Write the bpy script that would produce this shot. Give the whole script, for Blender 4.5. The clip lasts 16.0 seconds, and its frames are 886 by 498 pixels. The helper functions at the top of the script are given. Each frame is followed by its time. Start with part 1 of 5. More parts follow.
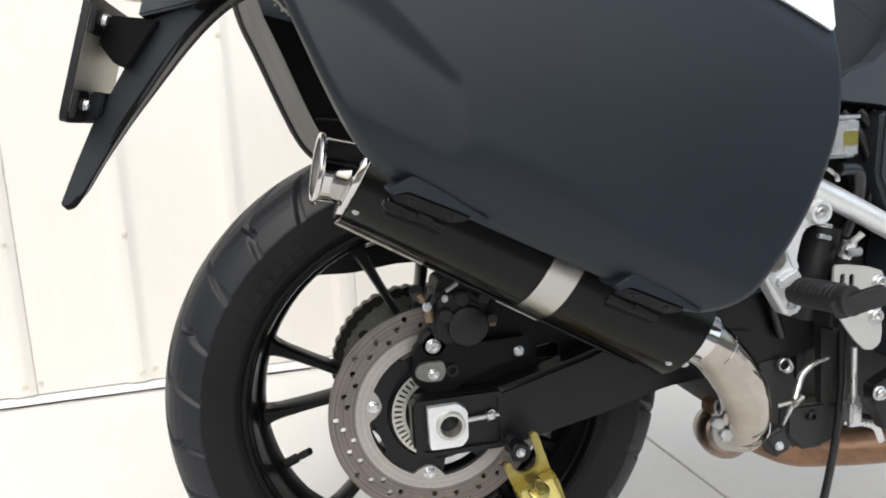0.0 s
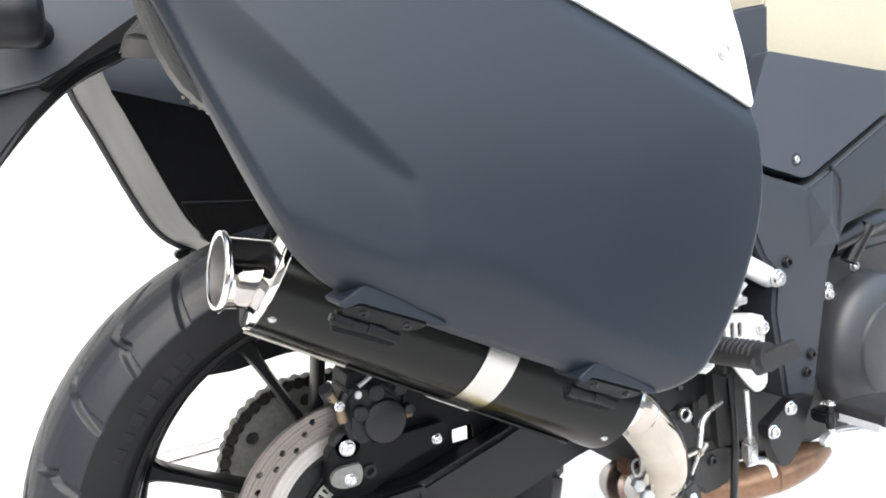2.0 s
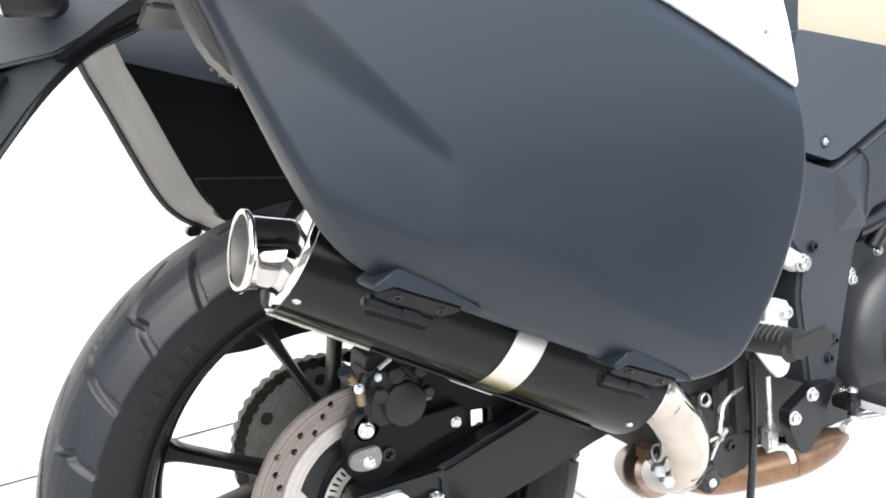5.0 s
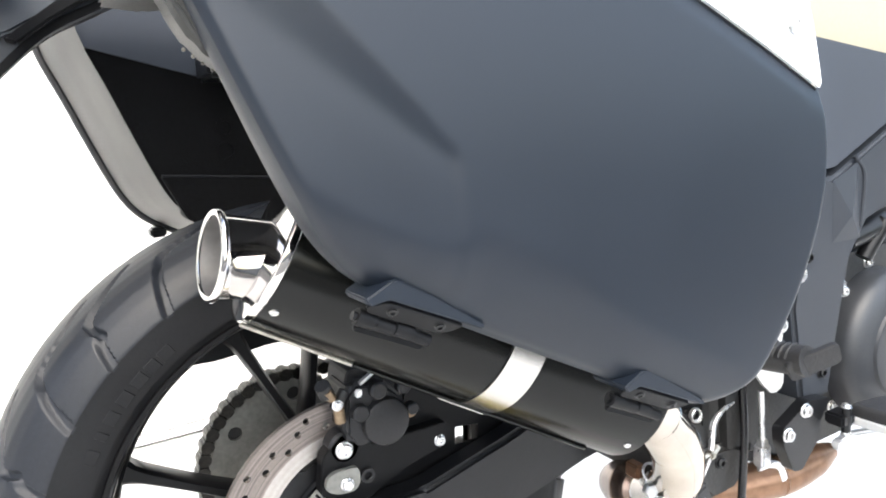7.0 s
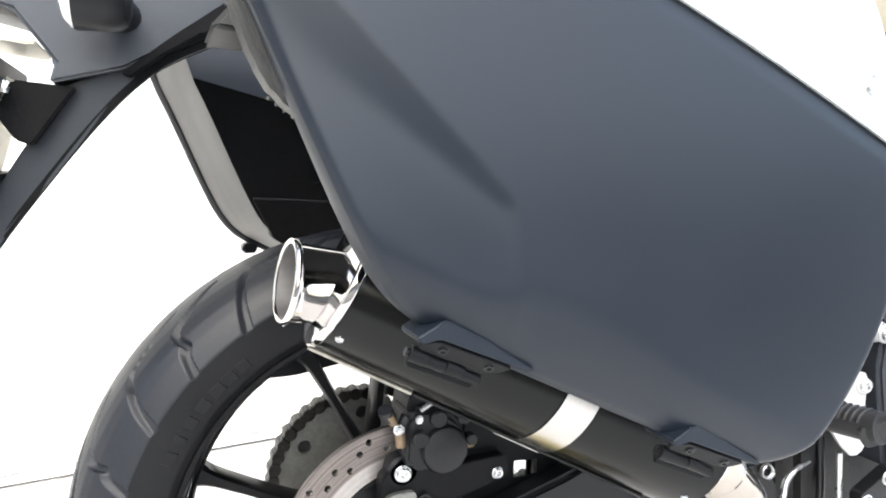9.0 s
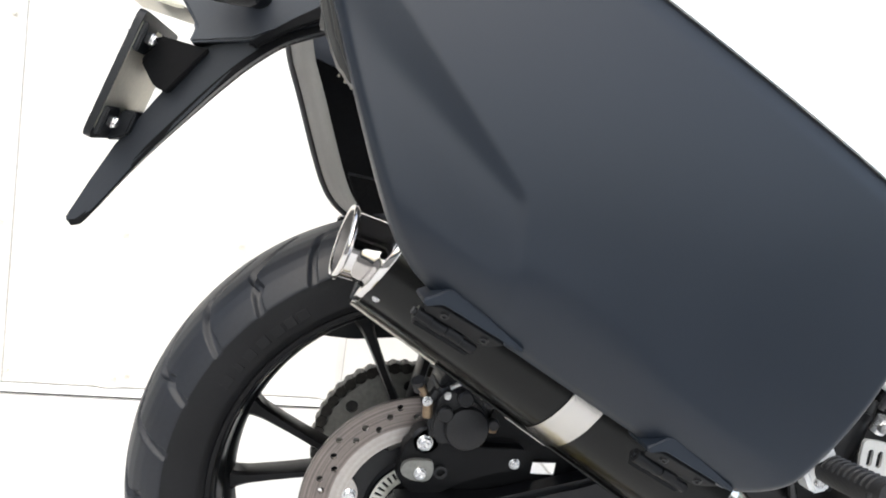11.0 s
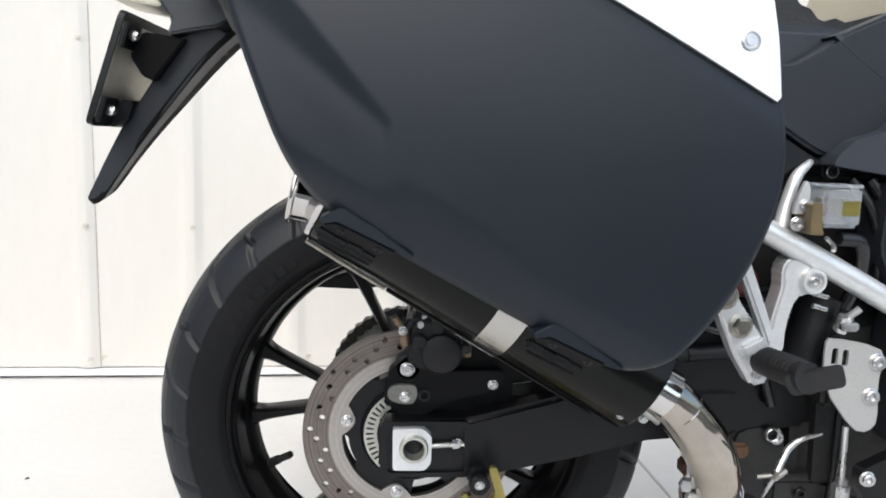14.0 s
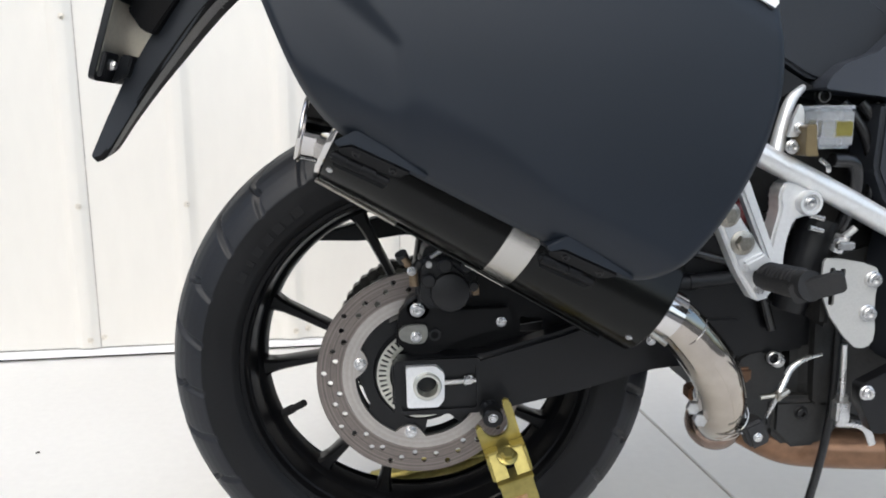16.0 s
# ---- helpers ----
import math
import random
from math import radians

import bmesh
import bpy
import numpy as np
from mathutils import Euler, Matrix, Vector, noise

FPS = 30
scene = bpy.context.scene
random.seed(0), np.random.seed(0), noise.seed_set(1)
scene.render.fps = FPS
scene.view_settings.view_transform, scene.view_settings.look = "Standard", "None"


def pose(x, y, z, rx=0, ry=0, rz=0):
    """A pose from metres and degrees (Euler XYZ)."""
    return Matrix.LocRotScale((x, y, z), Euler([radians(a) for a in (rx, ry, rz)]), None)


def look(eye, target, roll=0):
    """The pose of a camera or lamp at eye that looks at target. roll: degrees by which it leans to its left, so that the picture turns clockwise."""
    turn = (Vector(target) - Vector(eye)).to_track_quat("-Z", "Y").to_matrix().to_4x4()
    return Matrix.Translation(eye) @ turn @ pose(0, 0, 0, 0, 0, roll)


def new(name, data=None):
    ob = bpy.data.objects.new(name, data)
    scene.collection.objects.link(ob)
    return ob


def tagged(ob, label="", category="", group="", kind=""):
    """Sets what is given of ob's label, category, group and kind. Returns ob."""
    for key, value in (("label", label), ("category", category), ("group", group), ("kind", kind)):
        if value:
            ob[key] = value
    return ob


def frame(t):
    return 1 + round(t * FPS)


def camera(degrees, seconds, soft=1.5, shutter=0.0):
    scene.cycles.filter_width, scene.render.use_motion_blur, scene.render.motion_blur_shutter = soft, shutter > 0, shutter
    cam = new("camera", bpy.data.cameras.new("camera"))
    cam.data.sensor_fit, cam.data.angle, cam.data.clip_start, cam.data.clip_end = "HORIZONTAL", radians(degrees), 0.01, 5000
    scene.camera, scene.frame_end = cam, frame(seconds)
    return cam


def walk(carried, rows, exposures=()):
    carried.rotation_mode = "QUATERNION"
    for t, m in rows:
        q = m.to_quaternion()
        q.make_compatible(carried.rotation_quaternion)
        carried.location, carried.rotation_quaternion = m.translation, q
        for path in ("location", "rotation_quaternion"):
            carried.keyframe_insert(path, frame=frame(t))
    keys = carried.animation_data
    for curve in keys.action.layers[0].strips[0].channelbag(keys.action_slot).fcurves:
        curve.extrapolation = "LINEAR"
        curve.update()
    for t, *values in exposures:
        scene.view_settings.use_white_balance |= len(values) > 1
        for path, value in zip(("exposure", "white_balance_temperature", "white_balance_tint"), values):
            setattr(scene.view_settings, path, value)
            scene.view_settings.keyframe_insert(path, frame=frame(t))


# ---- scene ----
cam = camera(62.7, 16.0, 1.9)
PATH = [
    (0, (-0.158, -0.919, 0.689), (0.243, 1.009, 0.339), -2.9),
    (0.5, (-0.202, -0.871, 0.699), (0.411, 1.007, 0.386), -3.2),
    (1, (-0.203, -0.827, 0.717), (0.611, 0.978, 0.44), -5.0),
    (1.5, (-0.215, -0.829, 0.72), (0.669, 0.946, 0.461), -5.3),
    (2, (-0.222, -0.833, 0.728), (0.645, 0.95, 0.467), -5.6),
    (2.5, (-0.219, -0.834, 0.73), (0.628, 0.958, 0.465), -6.3),
    (3, (-0.216, -0.834, 0.732), (0.629, 0.957, 0.451), -6.0),
    (3.5, (-0.218, -0.836, 0.731), (0.62, 0.957, 0.445), -5.7),
    (4, (-0.218, -0.837, 0.729), (0.612, 0.958, 0.433), -5.4),
    (4.2, (-0.219, -0.838, 0.728), (0.609, 0.958, 0.429), -5.4),
    (6.3, (-0.257, -0.743, 0.735), (0.688, 0.986, 0.388), -3.8),
    (6.5, (-0.25, -0.745, 0.734), (0.702, 0.982, 0.401), -3.8),
    (7, (-0.229, -0.754, 0.727), (0.708, 0.984, 0.409), -3.8),
    (7.5, (-0.214, -0.758, 0.738), (0.704, 0.99, 0.417), -4.1),
    (8, (-0.22, -0.772, 0.741), (0.592, 1.029, 0.433), -4.5),
    (8.5, (-0.223, -0.777, 0.747), (0.524, 1.056, 0.454), -4.6),
    (9, (-0.218, -0.779, 0.742), (0.502, 1.071, 0.492), -1.3),
    (9.5, (-0.208, -0.795, 0.734), (0.452, 1.082, 0.526), 2.5),
    (9.7, (-0.207, -0.809, 0.736), (0.406, 1.085, 0.549), 4.3),
    (11.8, (-0.156, -0.865, 0.727), (0.2, 1.086, 0.466), 8.5),
    (12, (-0.155, -0.869, 0.728), (0.195, 1.083, 0.469), 8.8),
    (12.5, (-0.15, -0.89, 0.73), (0.157, 1.068, 0.46), 7.1),
    (13, (-0.139, -0.925, 0.73), (0.136, 1.034, 0.436), 5.6),
    (13.5, (-0.105, -0.947, 0.708), (0.125, 1.016, 0.402), 3.8),
    (14, (-0.031, -0.958, 0.705), (0.109, 1.015, 0.404), 2.0),
    (14.5, (0.012, -0.972, 0.697), (0.074, 0.996, 0.349), 0.8),
    (15, (-0.005, -0.988, 0.689), (-0.002, 0.974, 0.297), 0.9),
    (15.5, (-0.048, -0.991, 0.657), (0.015, 0.977, 0.307), 0.1),
    (16, (-0.054, -0.98, 0.656), (0.121, 0.982, 0.312), -0.3),
]
from mathutils import geometry

EXPOSURES = [(t, stops, kelvin, 5) for t, stops, kelvin in ((0.0, 0.80, 6400), (0.5, 1.02, 6380), (1.0, 1.52, 6300), (1.5, 1.88, 6200), (4.2, 1.88, 6200), (6.3, 2.13, 6230), (8.5, 2.08, 6230), (9.7, 1.74, 6230), (11.8, 1.10, 6250), (12.5, 1.00, 6240), (13.5, 0.78, 6200), (16.0, 0.66, 6130))]
walk(cam, [(t, look(eye, target, roll)) for t, eye, target, roll in PATH], EXPOSURES)

# ---- light: bright overcast sky, soft sun from behind the viewer ----
world = bpy.data.worlds.new("overcast_sky")
scene.world = world
world.use_nodes = True
wn = world.node_tree.nodes
sky = wn.new("ShaderNodeTexSky")
sky.sky_type, sky.sun_disc = "NISHITA", False
sky.sun_elevation, sky.sun_rotation = radians(50), radians(205)
sky.air_density, sky.dust_density = 1.0, 4.0
wn["Background"].inputs["Strength"].default_value = 0.15
world.node_tree.links.new(sky.outputs["Color"], wn["Background"].inputs["Color"])
sun = new("sun", bpy.data.lights.new("sun", "SUN"))
sun.data.energy, sun.data.angle, sun.data.color = 0.6, radians(95), (1.0, 0.95, 0.88)
sun.matrix_world = look((0.0, 0.0, 0.0), (-math.sin(radians(25)) * math.cos(radians(50)), math.cos(radians(25)) * math.cos(radians(50)), -math.sin(radians(50))))


# ---- materials ----
def surf(name, col, rough=0.5, metal=0.0, grain=(60, 0.12), stain=(4, 0.12), bump=(300, 0.15), spec=0.5, coat=0.0, rvar=0.1, stretch=(1, 1, 1), aniso=0.0):
    """A painted, moulded, cast or brushed surface: two scales of colour change, uneven gloss and fine relief."""
    m = bpy.data.materials.new(name)
    m.use_nodes = True
    n, l = m.node_tree.nodes, m.node_tree.links
    b = n["Principled BSDF"]
    b.inputs["Metallic"].default_value = metal
    b.inputs["Specular IOR Level"].default_value = spec
    b.inputs["Coat Weight"].default_value = coat
    b.inputs["Coat Roughness"].default_value = 0.08
    b.inputs["Anisotropic"].default_value = aniso
    co = n.new("ShaderNodeTexCoord")
    mp = n.new("ShaderNodeMapping")
    mp.inputs["Scale"].default_value = stretch
    l.new(co.outputs["Object"], mp.inputs["Vector"])

    def cloud(scale, detail):
        t = n.new("ShaderNodeTexNoise")
        t.inputs["Scale"].default_value, t.inputs["Detail"].default_value = scale, detail
        l.new(mp.outputs["Vector"], t.inputs["Vector"])
        return t.outputs["Fac"]

    g, s = cloud(grain[0], 4), cloud(stain[0], 5)

    def span(src, lo, hi):
        r = n.new("ShaderNodeMapRange")
        r.inputs["From Min"].default_value, r.inputs["From Max"].default_value = 0.3, 0.7
        r.inputs["To Min"].default_value, r.inputs["To Max"].default_value = lo, hi
        l.new(src, r.inputs["Value"])
        return r.outputs["Result"]

    mul = n.new("ShaderNodeMath")
    mul.operation = "MULTIPLY"
    l.new(span(g, 1 - grain[1], 1 + grain[1]), mul.inputs[0])
    l.new(span(s, 1 - stain[1], 1 + stain[1]), mul.inputs[1])
    sc = n.new("ShaderNodeVectorMath")
    sc.operation = "SCALE"
    sc.inputs[0].default_value = col
    l.new(mul.outputs[0], sc.inputs["Scale"])
    l.new(sc.outputs[0], b.inputs["Base Color"])
    l.new(span(s, max(0.02, rough * (1 - rvar)), min(1, rough * (1 + rvar))), b.inputs["Roughness"])
    if bump:
        bp = n.new("ShaderNodeBump")
        bp.inputs["Strength"].default_value, bp.inputs["Distance"].default_value = bump[1], 0.002
        l.new(cloud(bump[0], 2), bp.inputs["Height"])
        l.new(bp.outputs["Normal"], b.inputs["Normal"])
    return m


SHELL = surf("textured_black_case_plastic", (0.0082, 0.0118, 0.0185), 0.43, grain=(1500, 0.06), stain=(7, 0.08), bump=(2200, 0.06), spec=0.33)
INNER = surf("grey_black_case_plastic", (0.032, 0.0325, 0.031), 0.5, grain=(700, 0.06), stain=(9, 0.1), bump=(1500, 0.1), spec=0.4)
PLASTIC = surf("matt_black_plastic", (0.0065, 0.0072, 0.009), 0.45, grain=(500, 0.1), stain=(8, 0.2), bump=(1400, 0.1), spec=0.3)
COVERDARK = surf("dark_frame_cover_plastic", (0.021, 0.024, 0.030), 0.48, grain=(600, 0.06), stain=(6, 0.1), bump=(1500, 0.1), spec=0.3)
BODYGREY = surf("dark_grey_body_plastic", (0.036, 0.041, 0.052), 0.5, grain=(600, 0.06), stain=(6, 0.1), bump=(1500, 0.1), spec=0.3)
TAILGREY = surf("charcoal_tail_plastic", (0.026, 0.030, 0.038), 0.42, grain=(600, 0.06), stain=(6, 0.1), bump=(1500, 0.1), spec=0.55)
LIDWHITE = surf("pearl_white_paint", (0.75, 0.77, 0.76), 0.25, grain=(200, 0.02), stain=(5, 0.03), bump=None, coat=0.5)
CREAM = surf("cream_tank_paint", (0.33, 0.295, 0.215), 0.35, grain=(300, 0.03), stain=(4, 0.05), bump=None, coat=0.15)
RUBBER = surf("tyre_rubber", (0.0085, 0.0100, 0.0135), 0.46, grain=(240, 0.15), stain=(14, 0.2), bump=(700, 0.1), spec=0.33)
SIDEWALL = surf("sidewall_rubber", (0.0055, 0.0057, 0.0065), 0.5, grain=(240, 0.15), stain=(14, 0.2), bump=(700, 0.1), spec=0.2)
RIM = surf("black_wheel_enamel", (0.0035, 0.0035, 0.004), 0.34, grain=(150, 0.1), stain=(12, 0.3), bump=(250, 0.03), spec=0.15)
BLACKPAINT = surf("satin_black_metal_paint", (0.0045, 0.0047, 0.0055), 0.34, grain=(150, 0.12), stain=(10, 0.25), bump=(400, 0.06), spec=0.3)
CANBLACK = surf("black_anodised_can", (0.0034, 0.0036, 0.0031), 0.20, grain=(300, 0.06), stain=(8, 0.1), bump=(700, 0.02), spec=0.22)
CHROME = surf("polished_steel", (0.64, 0.62, 0.605), 0.07, metal=1.0, grain=(60, 0.03), stain=(10, 0.05), bump=None)
ELBOWSTEEL = surf("stainless_pipe", (0.47, 0.425, 0.375), 0.09, metal=1.0, grain=(60, 0.05), stain=(14, 0.16), bump=(45, 0.05))
BRUSHED = surf("brushed_steel_band", (0.50, 0.485, 0.46), 0.24, metal=1.0, grain=(900, 0.06), stain=(12, 0.06), bump=(900, 0.06))
ALLOY = surf("silver_painted_alloy", (0.68, 0.69, 0.70), 0.32, metal=0.48, grain=(200, 0.05), stain=(10, 0.08), bump=(500, 0.06))
GUARDALLOY = surf("satin_alloy_plate", (0.42, 0.42, 0.41), 0.45, metal=0.35, grain=(400, 0.05), stain=(10, 0.06), bump=(700, 0.06))
BOLTSTEEL = surf("zinc_bolt", (0.60, 0.60, 0.60), 0.28, metal=0.9, grain=(300, 0.1), stain=(30, 0.15), bump=(400, 0.1))
DULLBOLT = surf("tarnished_bolt", (0.34, 0.32, 0.28), 0.3, metal=0.9, grain=(300, 0.15), stain=(60, 0.25), bump=(400, 0.1))
DISCBAND = surf("swept_disc_steel", (0.172, 0.150, 0.138), 0.38, metal=0.75, grain=(260, 0.05), stain=(18, 0.12), bump=(600, 0.08))
DISCINNER = surf("bare_disc_steel", (0.38, 0.357, 0.335), 0.4, metal=0.75, grain=(260, 0.06), stain=(18, 0.06), bump=(500, 0.08))
RINGSTEEL = surf("sensor_ring_steel", (0.55, 0.55, 0.50), 0.35, metal=0.8, grain=(260, 0.06), stain=(30, 0.1), bump=None)
CASTBLACK = surf("dull_black_casting", (0.0028, 0.0028, 0.0033), 0.5, grain=(300, 0.15), stain=(20, 0.25), bump=(500, 0.12), spec=0.16)
CALIPER = surf("caliper_grey_enamel", (0.009, 0.009, 0.010), 0.42, grain=(250, 0.15), stain=(20, 0.25), bump=(500, 0.12), spec=0.3)
CHAINSTEEL = surf("oiled_chain_steel", (0.03, 0.028, 0.025), 0.4, metal=0.6, grain=(400, 0.3), stain=(40, 0.3), bump=(500, 0.3))
SPROCKET = surf("sprocket_steel", (0.20, 0.20, 0.185), 0.5, metal=0.6, grain=(200, 0.12), stain=(20, 0.2), bump=(400, 0.1))
GOLD = surf("yellow_zinc_plate", (0.31, 0.262, 0.085), 0.32, metal=0.8, grain=(120, 0.14), stain=(16, 0.22), bump=(200, 0.08))
STANDRUST = surf("bronze_stand_tube", (0.42, 0.26, 0.14), 0.42, metal=0.5, grain=(120, 0.12), stain=(16, 0.2), bump=(200, 0.08))
BURNT = surf("heat_browned_pipe", (0.20, 0.115, 0.07), 0.36, metal=0.7, grain=(90, 0.15), stain=(14, 0.3), bump=(150, 0.08))
BLACKRUBBER = surf("black_rubber", (0.011, 0.011, 0.012), 0.6, grain=(300, 0.1), stain=(14, 0.2), bump=(400, 0.25))
HOSE = surf("black_hose", (0.010, 0.010, 0.011), 0.25, grain=(200, 0.1), stain=(20, 0.2), bump=None)
DARK = surf("dirty_black_casting", (0.010, 0.010, 0.010), 0.6, grain=(120, 0.3), stain=(20, 0.3), bump=(200, 0.3))
RED = surf("red_spring_paint", (0.10, 0.012, 0.014), 0.35, grain=(120, 0.1), stain=(20, 0.2), bump=None)
ENGINE = surf("grey_engine_enamel", (0.024, 0.026, 0.030), 0.44, metal=0.1, grain=(300, 0.08), stain=(8, 0.1), bump=(600, 0.12))
PLATEMETAL = surf("plate_back_alloy", (0.60, 0.57, 0.48), 0.4, metal=0.5, grain=(200, 0.06), stain=(14, 0.1), bump=(300, 0.08))
LENS = surf("clear_signal_lens", (0.80, 0.80, 0.78), 0.12, grain=(300, 0.05), stain=(30, 0.06), bump=(200, 0.2), coat=0.5)
REDLENS = surf("red_reflector", (0.55, 0.02, 0.02), 0.15, grain=(300, 0.1), stain=(30, 0.1), bump=(300, 0.2))
SEATCLOTH = surf("black_seat_vinyl", (0.018, 0.019, 0.021), 0.5, grain=(400, 0.1), stain=(10, 0.12), bump=(500, 0.5))
FLUID = surf("yellow_brake_fluid", (0.15, 0.135, 0.035), 0.2, grain=(100, 0.1), stain=(30, 0.1), bump=None)
AMBER = surf("amber_plastic", (0.13, 0.10, 0.05), 0.3, grain=(100, 0.1), stain=(30, 0.1), bump=None)
WALLWHITE = surf("off_white_steel_siding", (0.685, 0.662, 0.617), 0.42, grain=(30, 0.015), stain=(1.2, 0.035), bump=(4, 0.02), stretch=(1, 1, 0.3))
TRIMWHITE = surf("white_base_trim", (0.80, 0.80, 0.79), 0.45, grain=(60, 0.04), stain=(3, 0.06), bump=(80, 0.05))
SEAMGREY = surf("seam_shadow_sealant", (0.45, 0.42, 0.39), 0.7, grain=(60, 0.2), stain=(5, 0.2), bump=(80, 0.1))
BORE = surf("sooty_grey_bore", (0.16, 0.155, 0.15), 0.45, metal=0.6, grain=(90, 0.1), stain=(40, 0.2), bump=(300, 0.1))
FARWALL = surf("unseen_wall_grey", (0.34, 0.33, 0.31), 0.8, grain=(3, 0.1), stain=(0.5, 0.15), bump=(20, 0.2))
CONCRETE = surf("pale_smooth_concrete", (0.645, 0.635, 0.61), 0.62, grain=(55, 0.02), stain=(1.6, 0.04), bump=(120, 0.06))
DARKGROUND = surf("unseen_dark_ground", (0.085, 0.083, 0.080), 0.75, grain=(90, 0.25), stain=(1.5, 0.15), bump=(150, 0.5))
JOINTDARK = surf("dark_grit", (0.10, 0.09, 0.08), 0.8, grain=(600, 0.3), stain=(90, 0.3), bump=(500, 0.3))
JOINTFILL = surf("joint_filler", (0.40, 0.37, 0.33), 0.8, grain=(60, 0.2), stain=(5, 0.2), bump=(80, 0.2))


def turned_rings(m, centre, scale, amount):
    """Fine rings of wear round an axle that runs along y."""
    n, l = m.node_tree.nodes, m.node_tree.links
    b = n["Principled BSDF"]
    src = b.inputs["Base Color"].links[0].from_socket
    co = n.new("ShaderNodeTexCoord")
    mp = n.new("ShaderNodeMapping")
    mp.inputs["Location"].default_value = (-centre[0], 0, -centre[1])
    mp.inputs["Scale"].default_value = (1, 0, 1)
    ln = n.new("ShaderNodeVectorMath")
    ln.operation = "LENGTH"
    t = n.new("ShaderNodeTexNoise")
    t.noise_dimensions = "1D"
    t.inputs["Scale"].default_value, t.inputs["Detail"].default_value = scale, 3
    r = n.new("ShaderNodeMapRange")
    r.inputs["From Min"].default_value, r.inputs["From Max"].default_value = 0.3, 0.7
    r.inputs["To Min"].default_value, r.inputs["To Max"].default_value = 1 - amount, 1 + amount
    sc = n.new("ShaderNodeVectorMath")
    sc.operation = "SCALE"
    l.new(co.outputs["Object"], mp.inputs["Vector"])
    l.new(mp.outputs["Vector"], ln.inputs[0])
    l.new(ln.outputs["Value"], t.inputs["W"])
    l.new(t.outputs["Fac"], r.inputs["Value"])
    l.new(src, sc.inputs[0])
    l.new(r.outputs["Result"], sc.inputs["Scale"])
    l.new(sc.outputs[0], b.inputs["Base Color"])


turned_rings(DISCBAND, (-0.003, 0.341), 420, 0.3)
turned_rings(DISCINNER, (-0.003, 0.341), 300, 0.08)


def clear_plastic(name, col, rough):
    m = bpy.data.materials.new(name)
    m.use_nodes = True
    b = m.node_tree.nodes["Principled BSDF"]
    b.inputs["Base Color"].default_value = (*col, 1)
    b.inputs["Transmission Weight"].default_value = 0.75
    b.inputs["Roughness"].default_value = rough
    b.inputs["IOR"].default_value = 1.35
    return m


CLEAR = clear_plastic("milky_clear_plastic", (0.86, 0.90, 0.95), 0.12)


# ---- mesh helpers ----
def root(name, at, label, category, group="", kind=""):
    """The empty of a thing, at its base."""
    e = new(name)
    e.location, e.empty_display_size = at, 0.05
    return tagged(e, label, category, group, kind)


def finish(bm, name, sharp=32):
    bmesh.ops.recalc_face_normals(bm, faces=bm.faces[:])
    me = bpy.data.meshes.new(name)
    bm.to_mesh(me)
    bm.free()
    for p in me.polygons:
        p.use_smooth = True
    me.set_sharp_from_angle(angle=radians(sharp))
    return me


def hang(ob, parent):
    if parent is not None:
        ob.parent = parent
        if parent.parent is None and parent.data is None:
            ob.matrix_parent_inverse = Matrix.Translation(parent.location).inverted()
    return ob


def part(name, bm, material, parent, label="", sharp=32):
    """One mesh object under a thing or a part."""
    me = finish(bm, name, sharp)
    me.materials.append(material)
    ob = hang(new(name, me), parent)
    return tagged(ob, label)


def again(name, mesh, m, parent, label=""):
    """Another object on a shared mesh, at the pose m."""
    ob = hang(new(name, mesh), parent)
    ob.matrix_basis = m
    return tagged(ob, label)


def prism(pts, y0, y1, bevel=0.003, segs=2):
    """A plate: an outline in x, z given depth from y0 to y1, with rounded edges."""
    bm = bmesh.new()
    a = [bm.verts.new((x, y0, z)) for x, z in pts]
    b = [bm.verts.new((x, y1, z)) for x, z in pts]
    bm.faces.new(a)
    bm.faces.new(b[::-1])
    for i in range(len(pts)):
        j = (i + 1) % len(pts)
        bm.faces.new((a[j], a[i], b[i], b[j]))
    bmesh.ops.recalc_face_normals(bm, faces=bm.faces[:])
    if bevel:
        bmesh.ops.bevel(bm, geom=bm.edges[:], offset=bevel, segments=segs, affect="EDGES", clamp_overlap=True)
    return bm


def block(lo, hi, bevel=0.003, m=None, segs=2):
    bm = bmesh.new()
    bmesh.ops.create_cube(bm, size=1)
    for v in bm.verts:
        v.co = Vector([(lo[i] + hi[i]) / 2 + v.co[i] * (hi[i] - lo[i]) for i in range(3)])
    if bevel:
        bmesh.ops.bevel(bm, geom=bm.edges[:], offset=bevel, segments=segs, affect="EDGES", clamp_overlap=True)
    if m is not None:
        bm.transform(m)
    return bm


def rounded(pts, n=2):
    """Corner-cutting: a closed outline made smooth."""
    for _ in range(n):
        out = []
        for i in range(len(pts)):
            p, q = pts[i], pts[(i + 1) % len(pts)]
            out.append(tuple(0.75 * a + 0.25 * b for a, b in zip(p, q)))
            out.append(tuple(0.25 * a + 0.75 * b for a, b in zip(p, q)))
        pts = out
    return pts


def corners(pts, r, n=4):
    """An outline with its corners rounded to about the radius r."""
    out = []
    for i in range(len(pts)):
        a, b, c = Vector(pts[i - 1]), Vector(pts[i]), Vector(pts[(i + 1) % len(pts)])
        u, v = a - b, c - b
        ru, rv = min(r, u.length * 0.45), min(r, v.length * 0.45)
        p, q = b + u.normalized() * ru, b + v.normalized() * rv
        for k in range(n + 1):
            t = k / n
            out.append(tuple(p * (1 - t) ** 2 + b * 2 * t * (1 - t) + q * t * t))
    return out


